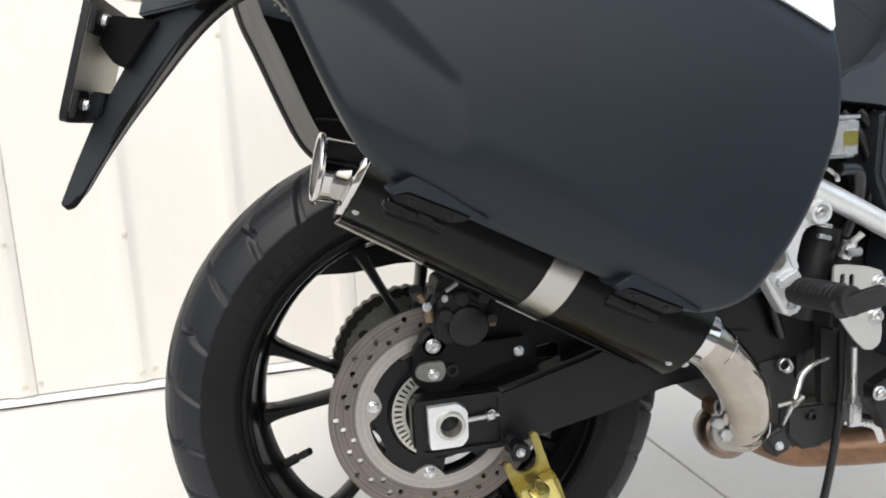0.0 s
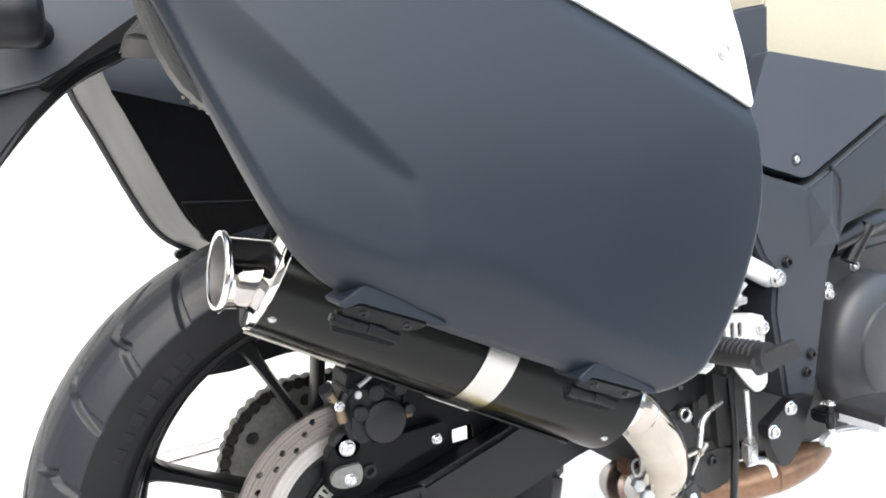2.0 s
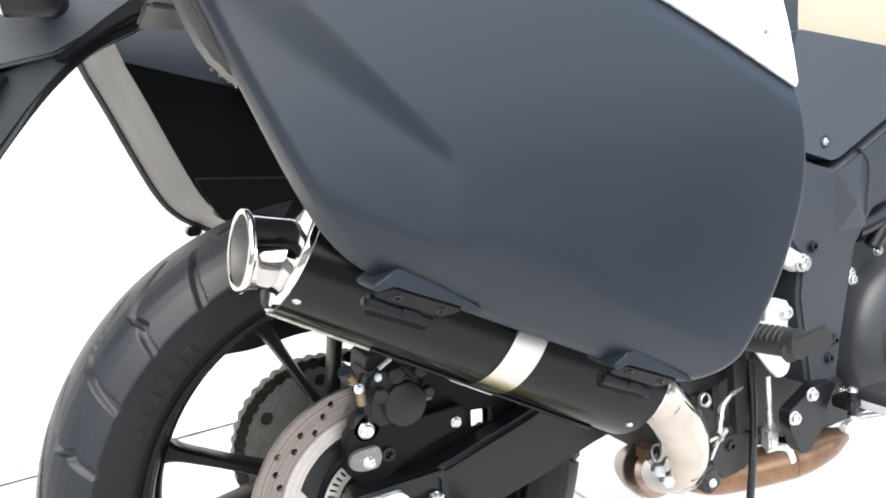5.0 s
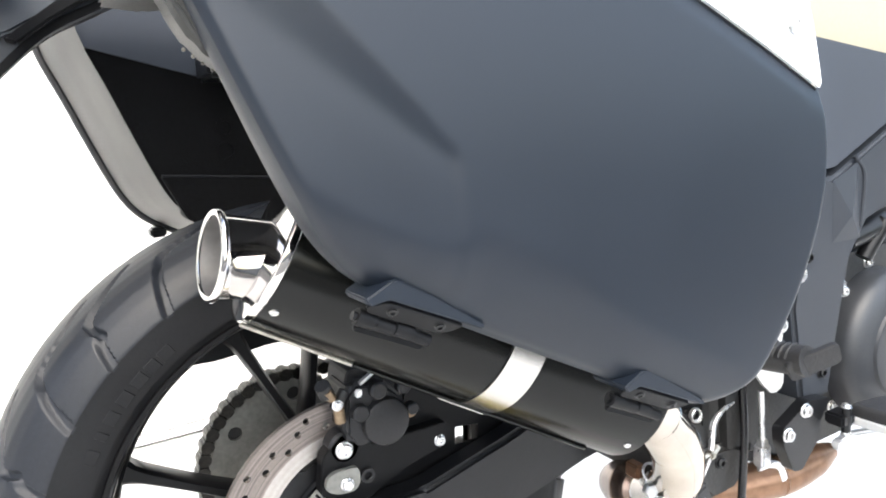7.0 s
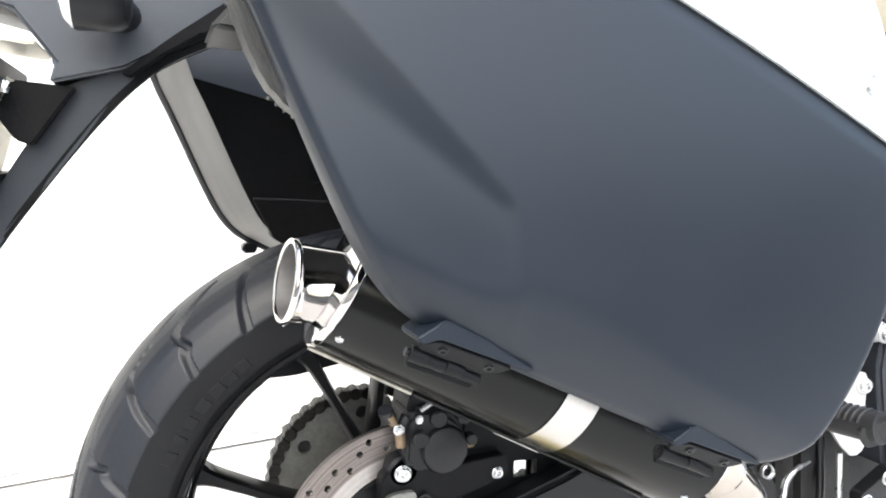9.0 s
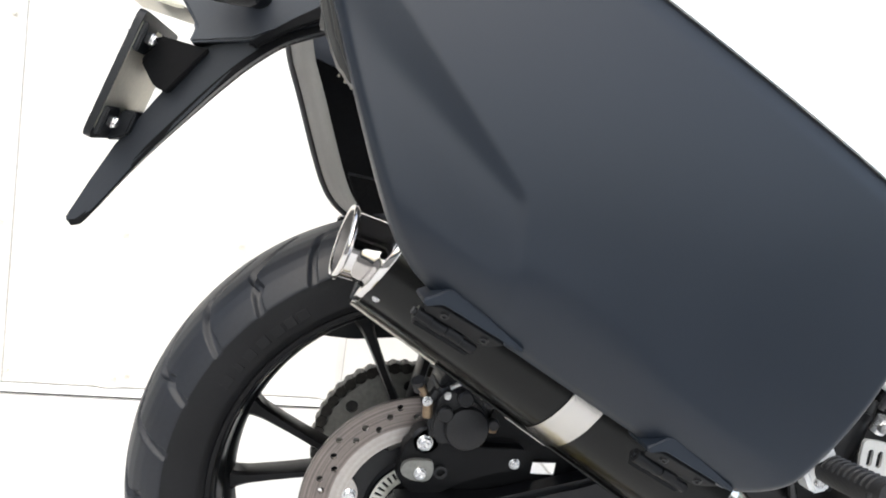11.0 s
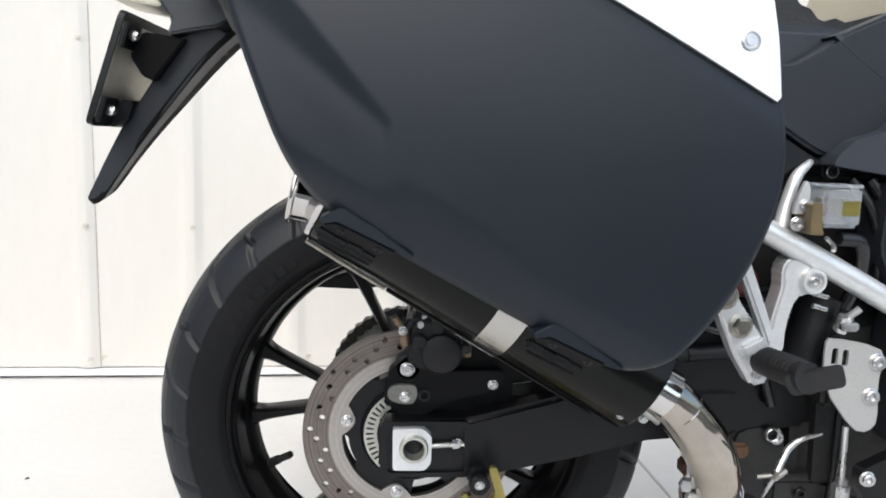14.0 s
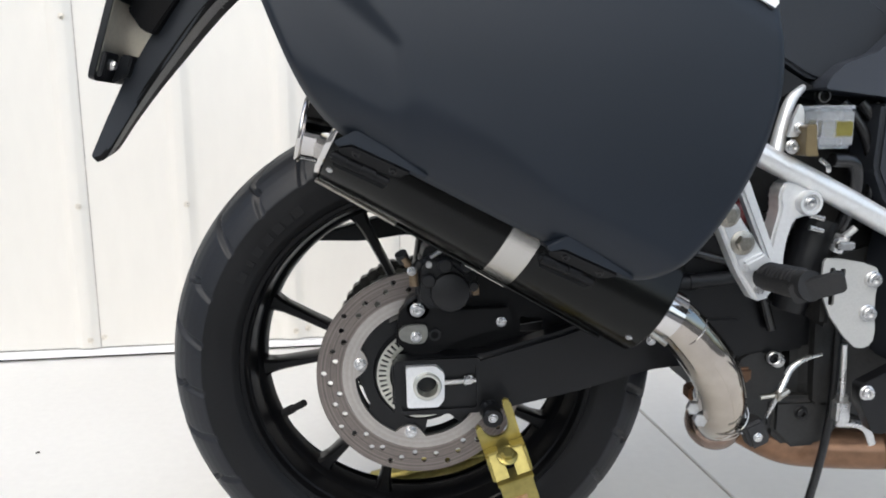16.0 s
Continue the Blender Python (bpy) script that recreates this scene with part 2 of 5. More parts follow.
def smooth_line(pts, per=8):
    """A curve through the given points."""
    P = [Vector(p) for p in pts]
    P = [P[0] * 2 - P[1]] + P + [P[-1] * 2 - P[-2]]
    out = []
    for i in range(1, len(P) - 2):
        for k in range(per):
            t = k / per
            a, b, c, d = P[i - 1], P[i], P[i + 1], P[i + 2]
            out.append(0.5 * (2 * b + (c - a) * t + (2 * a - 5 * b + 4 * c - d) * t * t + (3 * b - a - 3 * c + d) * t ** 3))
    return out + [P[-2]]


def tube(pts, radius, segs=16, per=8, curved=True, closed_ends=True, flat=1.0):
    """A round bar or pipe along a line; radius may be a list, one for each given point."""
    line = smooth_line(pts, per) if curved and len(pts) > 2 else [Vector(p) for p in pts]
    n = len(line)
    if isinstance(radius, (list, tuple)):
        rr = [float(np.interp(i / (n - 1), np.linspace(0, 1, len(radius)), radius)) for i in range(n)]
    else:
        rr = [radius] * n
    bm = bmesh.new()
    rings, side = [], None
    for i, p in enumerate(line):
        d = (line[min(i + 1, n - 1)] - line[max(i - 1, 0)]).normalized()
        if side is None:
            side = d.cross(Vector((0, 1, 0)))
            if side.length < 0.1:
                side = d.cross(Vector((1, 0, 0)))
        side = (side - d * side.dot(d)).normalized()
        up = d.cross(side)
        rings.append([bm.verts.new(p + rr[i] * (math.cos(2 * math.pi * k / segs) * side + flat * math.sin(2 * math.pi * k / segs) * up)) for k in range(segs)])
    for a, b in zip(rings, rings[1:]):
        for k in range(segs):
            bm.faces.new((a[k], a[(k + 1) % segs], b[(k + 1) % segs], b[k]))
    if closed_ends:
        bm.faces.new(rings[0][::-1])
        bm.faces.new(rings[-1])
    return bm


def axis_pose(at, way):
    """A pose whose z runs along way."""
    return Matrix.Translation(at) @ Vector(way).to_track_quat("Z", "Y").to_matrix().to_4x4()


def lathe(profile, m, segs=48, closed=False):
    """A turned form: (along, radius) pairs round the z axis of m."""
    bm = bmesh.new()
    rings = []
    for h, r in profile:
        if r < 1e-6:
            rings.append([bm.verts.new((0, 0, h))])
        else:
            rings.append([bm.verts.new((r * math.cos(2 * math.pi * k / segs), r * math.sin(2 * math.pi * k / segs), h)) for k in range(segs)])
    pairs = list(zip(rings, rings[1:])) + ([(rings[-1], rings[0])] if closed else [])
    for a, b in pairs:
        for k in range(segs):
            j = (k + 1) % segs
            f = [a[k % len(a)], a[j % len(a)], b[j % len(b)], b[k % len(b)]]
            f = list(dict.fromkeys(f))
            if len(f) > 2:
                bm.faces.new(f)
    bm.transform(m)
    return bm


def join(*bms):
    out = bmesh.new()
    for b in bms:
        me = bpy.data.meshes.new("joined")
        b.to_mesh(me)
        out.from_mesh(me)
        bpy.data.meshes.remove(me)
        b.free()
    return out


def ring_pts(r, n, c=(0, 0), a0=0.0):
    return [(c[0] + r * math.cos(a0 + 2 * math.pi * k / n), c[1] + r * math.sin(a0 + 2 * math.pi * k / n)) for k in range(n)]


def inside(x, z, loop):
    odd = False
    for i in range(len(loop)):
        (ax, az), (bx, bz) = loop[i], loop[(i + 1) % len(loop)]
        if (az > z) != (bz > z) and x < (bx - ax) * (z - az) / (bz - az) + ax:
            odd = not odd
    return odd


def sheet(outer, holes, y0, y1):
    """A plate with holes through it: outlines in x, z, thick from y0 to y1."""
    pts, edges = [], []
    for loop in [outer] + holes:
        s = len(pts)
        pts += [Vector(p) for p in loop]
        edges += [(s + i, s + (i + 1) % len(loop)) for i in range(len(loop))]
    vs, es, fs, *_ = geometry.delaunay_2d_cdt(pts, edges, [], 1, 1e-7)

    def keep(f):
        x, z = sum(vs[i].x for i in f) / len(f), sum(vs[i].y for i in f) / len(f)
        return inside(x, z, outer) and not any(inside(x, z, h) for h in holes)

    fs = [f for f in fs if keep(f)]
    bm = bmesh.new()
    a = [bm.verts.new((v.x, y0, v.y)) for v in vs]
    b = [bm.verts.new((v.x, y1, v.y)) for v in vs]
    count = {}
    for f in fs:
        bm.faces.new([a[i] for i in f])
        bm.faces.new([b[i] for i in reversed(f)])
        for i in range(len(f)):
            e = (f[i], f[(i + 1) % len(f)])
            count[e] = 1
    for i, j in list(count):
        if (j, i) not in count:
            bm.faces.new((a[j], a[i], b[i], b[j]))
    return bm


def hex_bolt(r=0.009, h=0.006, washer=True, socket=False):
    """A bolt head whose axis is +z, from its seat upward."""
    bms = []
    if washer:
        bms.append(lathe([(0, 0), (0, r * 1.25), (0.0012, r * 1.25), (0.0018, r * 1.15), (0.0018, 0)], Matrix(), 20))
    if socket:
        bms.append(lathe([(0, r), (h, r), (h + 0.001, r * 0.85), (h + 0.001, r * 0.5), (h - 0.003, r * 0.45), (h - 0.003, 0)], Matrix(), 20))
    else:
        bm = bmesh.new()
        lo = [bm.verts.new((*p, 0.001)) for p in ring_pts(r, 6)]
        hi = [bm.verts.new((*p, h)) for p in ring_pts(r, 6)]
        tp = [bm.verts.new((*p, h + 0.0012)) for p in ring_pts(r * 0.82, 6)]
        for A, B in ((lo, hi), (hi, tp)):
            for k in range(6):
                bm.faces.new((A[k], A[(k + 1) % 6], B[(k + 1) % 6], B[k]))
        bm.faces.new(tp)
        bms.append(bm)
    return join(*bms)


BOLT_M = finish(hex_bolt(), "bolt")
BOLT_M.materials.append(BOLTSTEEL)
SOCKET_M = finish(hex_bolt(0.0085, 0.006, True, True), "bolt")
SOCKET_M.materials.append(BOLTSTEEL)
RIVET_M = finish(lathe([(0, 0.0052), (0.0012, 0.005), (0.0024, 0.0035), (0.0024, 0.002), (0.0008, 0.0018), (0.0008, 0)], Matrix(), 16), "rivet")
RIVET_M.materials.append(BOLTSTEEL)
DARKBOLT_M = finish(hex_bolt(0.008, 0.005, True, True), "bolt")
DARKBOLT_M.materials.append(BLACKPAINT)
GOLDBOLT_M = finish(hex_bolt(0.009, 0.007, True), "bolt")
GOLDBOLT_M.materials.append(GOLD)
STEPBOLT_M = finish(join(lathe([(0, 0), (0, 0.0125), (0.0012, 0.0125), (0.0022, 0.0108), (0.0022, 0)], Matrix(), 28), hex_bolt(0.0088, 0.0066, False)), "bolt")
STEPBOLT_M.materials.append(DULLBOLT)
OUT = (0, -1, 0)


def bolt(parent, at, size=1.0, mesh=None, way=OUT, name="bolt", label=""):
    return again(name, mesh or BOLT_M, axis_pose(at, way) @ Matrix.Scale(size, 4), parent, label)


# ---- setting: ground sheet, slabs, ribbed steel wall ----
WALL = Matrix.Translation((0, 1.157, 0)) @ Matrix.Rotation(radians(3.3), 4, "Z")


def ground_sheet():
    bm = bmesh.new()
    n = 24
    xs = [-400, -60, -12] + [-8 + 16 * i / n for i in range(n + 1)] + [12, 60, 400]
    vs = [[bm.verts.new((x, y, -0.012)) for x in xs] for y in xs]
    for j in range(len(xs) - 1):
        for i in range(len(xs) - 1):
            bm.faces.new((vs[j][i], vs[j][i + 1], vs[j + 1][i + 1], vs[j + 1][i]))
    return bm


# Dark ground added out of view, to dim reflections and bounce on the motorcycle.
ground = part("ground", ground_sheet(), DARKGROUND, None)
tagged(ground, "unseen dark ground added beyond the concrete slabs to cut reflected light", "ground", kind="structure")


def slabs():
    """Large cast slabs with narrow sawn joints, square to the wall."""
    floor = root("floor", (0, 0, -0.012), "pale smooth concrete slabs with narrow sawn joints", "floor", kind="structure")
    us, vs = [-9.6, -6.4, -3.2, 0.5015, 3.6, 6.8, 10.0], [-2.62, -0.008]
    g = 0.003
    for i in range(len(us) - 1):
        for j in range(len(vs) - 1):
            bm = block((us[i] + g, vs[j] + g, -0.012), (us[i + 1] - g, vs[j + 1] - g, 0), 0.002, WALL, 1)
            part("slab", bm, CONCRETE, floor)
    part("joint_filler", block((-9.6, -2.62, -0.011), (10.0, -0.01, -0.004), 0, WALL), JOINTFILL, floor)


slabs()


SCREWTAN = surf("tanned_screw_head", (0.64, 0.60, 0.53), 0.5, metal=0.3, grain=(400, 0.15), stain=(60, 0.2), bump=None)


def wall_building():
    """Ribbed painted steel siding on girts: panels three ribs wide that lap at seams, rows of screws, base trim."""
    wall = root("wall_back", (0, 1.157, 0), "off-white ribbed steel siding with screws and vertical lap seams", "wall", kind="structure")
    pitch, first, top = 0.287, -0.880, 3.4
    z0 = 0.026

    def panel(k):
        u0 = first + 0.022 + 3 * k * pitch
        u1 = u0 + 3 * pitch
        prof = []
        for i in range(1, 4):
            c = first + (3 * k + i) * pitch
            prof += [(c - 0.046, 0), (c - 0.038, -0.0015), (c - 0.024, -0.0110), (c - 0.018, -0.0125), (c + 0.003, -0.0125), (c + 0.009, -0.0110), (c + 0.021, -0.002)]
            if i < 3:
                prof += [(c + 0.034, 0)]
        prof = [(u0, -0.0012)] + prof
        prof[-1] = (u1 + 0.003, -0.0035)
        bm = bmesh.new()
        rows = []
        for z in (z0, 0.4, 0.8, 1.2, 2.0, top):
            rows.append([[bm.verts.new((u, v, z)) for u, v in prof], [bm.verts.new((u, v + 0.0012, z)) for u, v in prof]])
        for (a, a2), (b, b2) in zip(rows, rows[1:]):
            for i in range(len(prof) - 1):
                bm.faces.new((a[i], a[i + 1], b[i + 1], b[i]))
                bm.faces.new((a2[i + 1], a2[i], b2[i], b2[i + 1]))
            bm.faces.new((a[-1], a2[-1], b2[-1], b[-1]))
            bm.faces.new((a2[0], a[0], b[0], b2[0]))
        a, a2 = rows[0]
        for i in range(len(prof) - 1):
            bm.faces.new((a[i + 1], a[i], a2[i], a2[i + 1]))
        bm.transform(WALL)
        return bm

    for k in range(-9, 9):
        part("siding_panel", panel(k), WALLWHITE, wall, sharp=60)
    for k in range(-9, 9):
        u = first + 0.022 + 3 * (k + 1) * pitch + 0.003
        part("lap_seam", block((u, -0.0022, z0), (u + 0.0028, 0.001, top), 0.0004, WALL, 1), SEAMGREY, wall)
    part("backing", block((-8.6, 0.004, 0), (8.6, 0.16, 3.42), 0.002, WALL, 1), SEAMGREY, wall)
    part("base_trim", block((-8.6, -0.030, 0.008), (8.6, 0.003, 0.022), 0.002, WALL, 1), TRIMWHITE, wall, "white folded base trim")
    head = finish(join(lathe([(0, 0.0085), (0.0012, 0.0085), (0.0016, 0.006), (0.0016, 0)], Matrix(), 16), hex_bolt(0.0048, 0.005, False)), "screw")
    head.materials.append(SCREWTAN)
    out = WALL.to_3x3() @ Vector((0, -1, 0))
    for i in range(-8, 9):
        for z in (0.05, 0.432, 0.936, 1.44, 1.95):
            again("screw", head, axis_pose(WALL @ Vector((first + i * pitch + 0.002, -0.0126, z)), out), wall)
            if z < 0.1:
                again("screw", head, axis_pose(WALL @ Vector((first + i * pitch + 0.036, -0.0012, z + 0.004)), out), wall)


wall_building()


def unseen_yard_walls():
    """Unseen plain walls, added to close the yard behind the viewer and past the motorcycle's tail and to darken low
    reflections.
    """
    w = root("wall_front", (0, -7.1, 0), "unseen low grey wall added across the yard to shape reflections", "wall", kind="structure")
    part("wall_body", block((-9, -7.3, 0), (9, -7.0, 0.85), 0.01), FARWALL, w)
    part("coping", block((-9.05, -7.34, 0.852), (9.05, -6.96, 0.90), 0.01), FARWALL, w)
    w = root("wall_left", (-5.6, -3, 0), "unseen plain grey wall added at the yard's end", "wall", kind="structure")
    part("wall_body", block((-5.8, -6.99, 0), (-5.5, 0.6, 2.5), 0.01), FARWALL, w)
    part("coping", block((-5.84, -6.94, 2.502), (-5.46, 0.6, 2.55), 0.01), FARWALL, w)


unseen_yard_walls()

# ---- the motorcycle ----
AX, AZ = -0.003, 0.341
bike = root("motorcycle", (0, 0, 0.016), "black adventure motorcycle with chrome exhaust raised on a rear stand", "motorcycle")
WHEEL = Matrix.Translation((AX, 0, AZ)) @ Matrix.Rotation(radians(90), 4, "X")  # z of the turned form runs to -y


def tyre_mesh():
    half = [(0.0, 0.3265), (0.012, 0.3262), (0.024, 0.3246), (0.036, 0.3215), (0.047, 0.3165), (0.056, 0.3095), (0.0635, 0.301), (0.0690, 0.2925), (0.0715, 0.2875), (0.0742, 0.2815)]
    fine = []
    for (a, b), (c, d) in zip(half, half[1:]):
        for k in range(5):
            fine.append((a + (c - a) * k / 5, b + (d - b) * k / 5))
    fine.append(half[-1])
    side = [(0.0747, 0.2788), (0.0744, 0.2772), (0.0752, 0.272), (0.0752, 0.262), (0.0738, 0.252), (0.0712, 0.243), (0.0705, 0.2415), (0.0690, 0.2395), (0.0660, 0.236), (0.0615, 0.2315), (0.058, 0.224)]
    prof = [(-y, r) for y, r in reversed(side)] + [(-y, r) for y, r in reversed(fine)] + fine[1:] + side
    n_seg, periods, mean = 1260, 14, 0.31
    ys, rs = np.array([p[0] for p in prof]), np.array([p[1] for p in prof])
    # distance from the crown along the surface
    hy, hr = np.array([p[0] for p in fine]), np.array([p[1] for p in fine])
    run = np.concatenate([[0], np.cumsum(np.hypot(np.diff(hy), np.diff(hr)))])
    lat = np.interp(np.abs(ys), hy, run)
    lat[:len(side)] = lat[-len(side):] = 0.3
    th = np.arange(n_seg) * 2 * np.pi / n_seg
    per = 2 * np.pi / periods * mean
    U, V = np.meshgrid(th * mean, lat, indexing="ij")
    U = U - (ys < 0)[None, :] * per * 0.5
    depth = np.zeros_like(U)

    def groove(end, line):
        """A channel along a line of (degrees from its shoulder end, distance from the middle, half width)."""
        out = np.zeros_like(U)
        pts = [(radians(end + a) * mean, float(np.interp(y, hy, run)), w) for a, y, w in line]
        for (u0, v0, w0), (u1, v1, w1) in zip(pts, pts[1:]):
            du, dv = u1 - u0, v1 - v0
            x = (U - u0 + per / 2) % per - per / 2
            if abs(du) > per / 4:
                x = (U - (u0 + u1) / 2 + per / 2) % per - per / 2 + (u1 - u0) / 2
            t = np.clip((x * du + (V - v0) * dv) / (du * du + dv * dv), 0, 1)
            d = np.hypot(x - t * du, V - v0 - t * dv)
            w = w0 + (w1 - w0) * t
            out = np.maximum(out, 0.0072 * np.clip(2.7 - 2.1 * d / w, 0, 1))
        return out

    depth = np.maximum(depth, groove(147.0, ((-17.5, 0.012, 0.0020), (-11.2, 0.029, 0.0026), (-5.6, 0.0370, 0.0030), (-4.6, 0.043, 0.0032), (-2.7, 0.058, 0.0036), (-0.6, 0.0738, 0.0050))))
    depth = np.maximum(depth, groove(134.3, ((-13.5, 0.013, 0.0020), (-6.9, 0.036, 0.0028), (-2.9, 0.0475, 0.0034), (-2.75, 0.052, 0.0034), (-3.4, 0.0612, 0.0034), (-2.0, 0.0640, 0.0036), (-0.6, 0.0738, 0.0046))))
    R = rs[None, :] - depth
    T = np.meshgrid(th, lat, indexing="ij")[0]
    P = np.stack([R * np.cos(T), R * np.sin(T), np.broadcast_to(ys[None, :], T.shape)], -1).reshape(-1, 3)
    m = len(prof)
    i, j = np.meshgrid(np.arange(n_seg), np.arange(m - 1), indexing="ij")
    a, b = i * m + j, ((i + 1) % n_seg) * m + j
    faces = np.stack([a, b, b + 1, a + 1], -1).reshape(-1, 4)
    me = bpy.data.meshes.new("tyre")
    me.from_pydata(P.tolist(), [], faces.tolist())
    me.materials.append(RUBBER)
    me.materials.append(SIDEWALL)
    mid = (rs[:-1] + rs[1:]) / 2
    me.polygons.foreach_set("material_index", np.tile((mid < 0.2790).astype(int), n_seg))
    for p in me.polygons:
        p.use_smooth = True
    me.set_sharp_from_angle(angle=radians(38))
    me.transform(WHEEL)
    return me


def rear_wheel():
    prof = [(-0.058, 0.2290), (-0.0635, 0.2300), (-0.0655, 0.2325), (-0.0625, 0.2345), (-0.0595, 0.232), (-0.0575, 0.2300),
            (-0.046, 0.2265), (-0.032, 0.2220), (-0.018, 0.2160), (-0.008, 0.2100), (-0.004, 0.2056), (0.006, 0.2072), (0.020, 0.2115), (0.024, 0.2160), (0.040, 0.2185), (0.052, 0.2215),
            (0.0575, 0.2275), (0.0595, 0.232), (0.0625, 0.2345), (0.0655, 0.2325), (0.0635, 0.2275), (0.058, 0.2240), (0.03, 0.2225), (-0.03, 0.2275)]
    wheel = part("rear_wheel", lathe(prof, WHEEL, 144, True), RIM, bike, "black cast wheel with paired spokes")
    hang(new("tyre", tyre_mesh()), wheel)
    tagged(wheel.children[0], "black road tyre with slanted grooves")
    hub = [(-0.075, 0), (-0.075, 0.046), (-0.06, 0.05), (-0.03, 0.046), (0.03, 0.046), (0.05, 0.050), (0.070, 0.054), (0.088, 0.062), (0.090, 0.062), (0.092, 0.03), (0.092, 0)]
    part("hub", lathe(hub, WHEEL, 64), RIM, wheel)

    def spoke():
        bm = bmesh.new()
        rings = []
        for f in np.linspace(0, 1, 15):
            r = 0.045 + (0.214 - 0.045) * f
            w = 0.0088 - 0.0032 * math.sin(math.pi * f) + 0.006 * (max(0, f - 0.86) / 0.14) ** 2
            d = 0.021 - 0.006 * f
            ring = []
            for u, v in ((-1, -0.72), (-0.62, -1), (0.62, -1), (1, -0.72), (1, 0.72), (0.62, 1), (-0.62, 1), (-1, 0.72)):
                ring.append(bm.verts.new((r, w * u, d * v)))
            rings.append(ring)
        for a, b in zip(rings, rings[1:]):
            for k in range(8):
                bm.faces.new((a[k], a[(k + 1) % 8], b[(k + 1) % 8], b[k]))
        bm.faces.new(rings[0][::-1])
        bm.faces.new(rings[-1])
        return bm

    sp = finish(spoke(), "spoke")
    sp.materials.append(RIM)
    for k in range(5):
        for side in (-1, 1):
            c = radians(171 + 72 * k)
            # each pair meets at the hub and opens towards the rim
            near, far = Vector((0.062 * math.cos(c), 0.062 * math.sin(c), 0)), c + side * radians(12.8)
            end = Vector((0.209 * math.cos(far), 0.209 * math.sin(far), 0))
            w = end - near
            ang = math.atan2(w.y, w.x)
            m = WHEEL @ Matrix.Translation(end - w.normalized() * 0.209) @ Matrix.Rotation(ang, 4, "Z")
            again("spoke", sp, m, wheel)
    # valve
    a = radians(204)
    base = WHEEL @ Vector((0.206 * math.cos(a), 0.206 * math.sin(a), 0.004))
    tip = WHEEL @ Vector((0.168 * math.cos(a - 0.05), 0.168 * math.sin(a - 0.05), 0.028))
    mid = base.lerp(tip, 0.45)
    part("valve", join(tube([base, mid], 0.0062, 12), tube([mid, tip], 0.0036, 12), tube([base.lerp(tip, 0.62), tip], 0.0050, 12)), BLACKRUBBER, wheel, "rubber valve stem with cap")
    # raised marks on the sidewall, plain bars
    mark = finish(block((-0.004, -0.011, -0.0012), (0.004, 0.011, 0.0012), 0.0006, None, 1), "sidewall_mark")
    mark.materials.append(SIDEWALL)
    for a, wdt in ((126, 1), (129.6, 0.9), (133.2, 1), (137.6, 1), (142, 0.9), (146, 0.5), (150.5, 1)):
        t = radians(a)
        m = WHEEL @ Matrix.Rotation(t, 4, "Z") @ Matrix.Translation((0.2545, 0, 0.0742)) @ Matrix.Diagonal((1.55, 0.62 * wdt, 0.8, 1))
        again("sidewall_mark", mark, m, wheel)
    return wheel


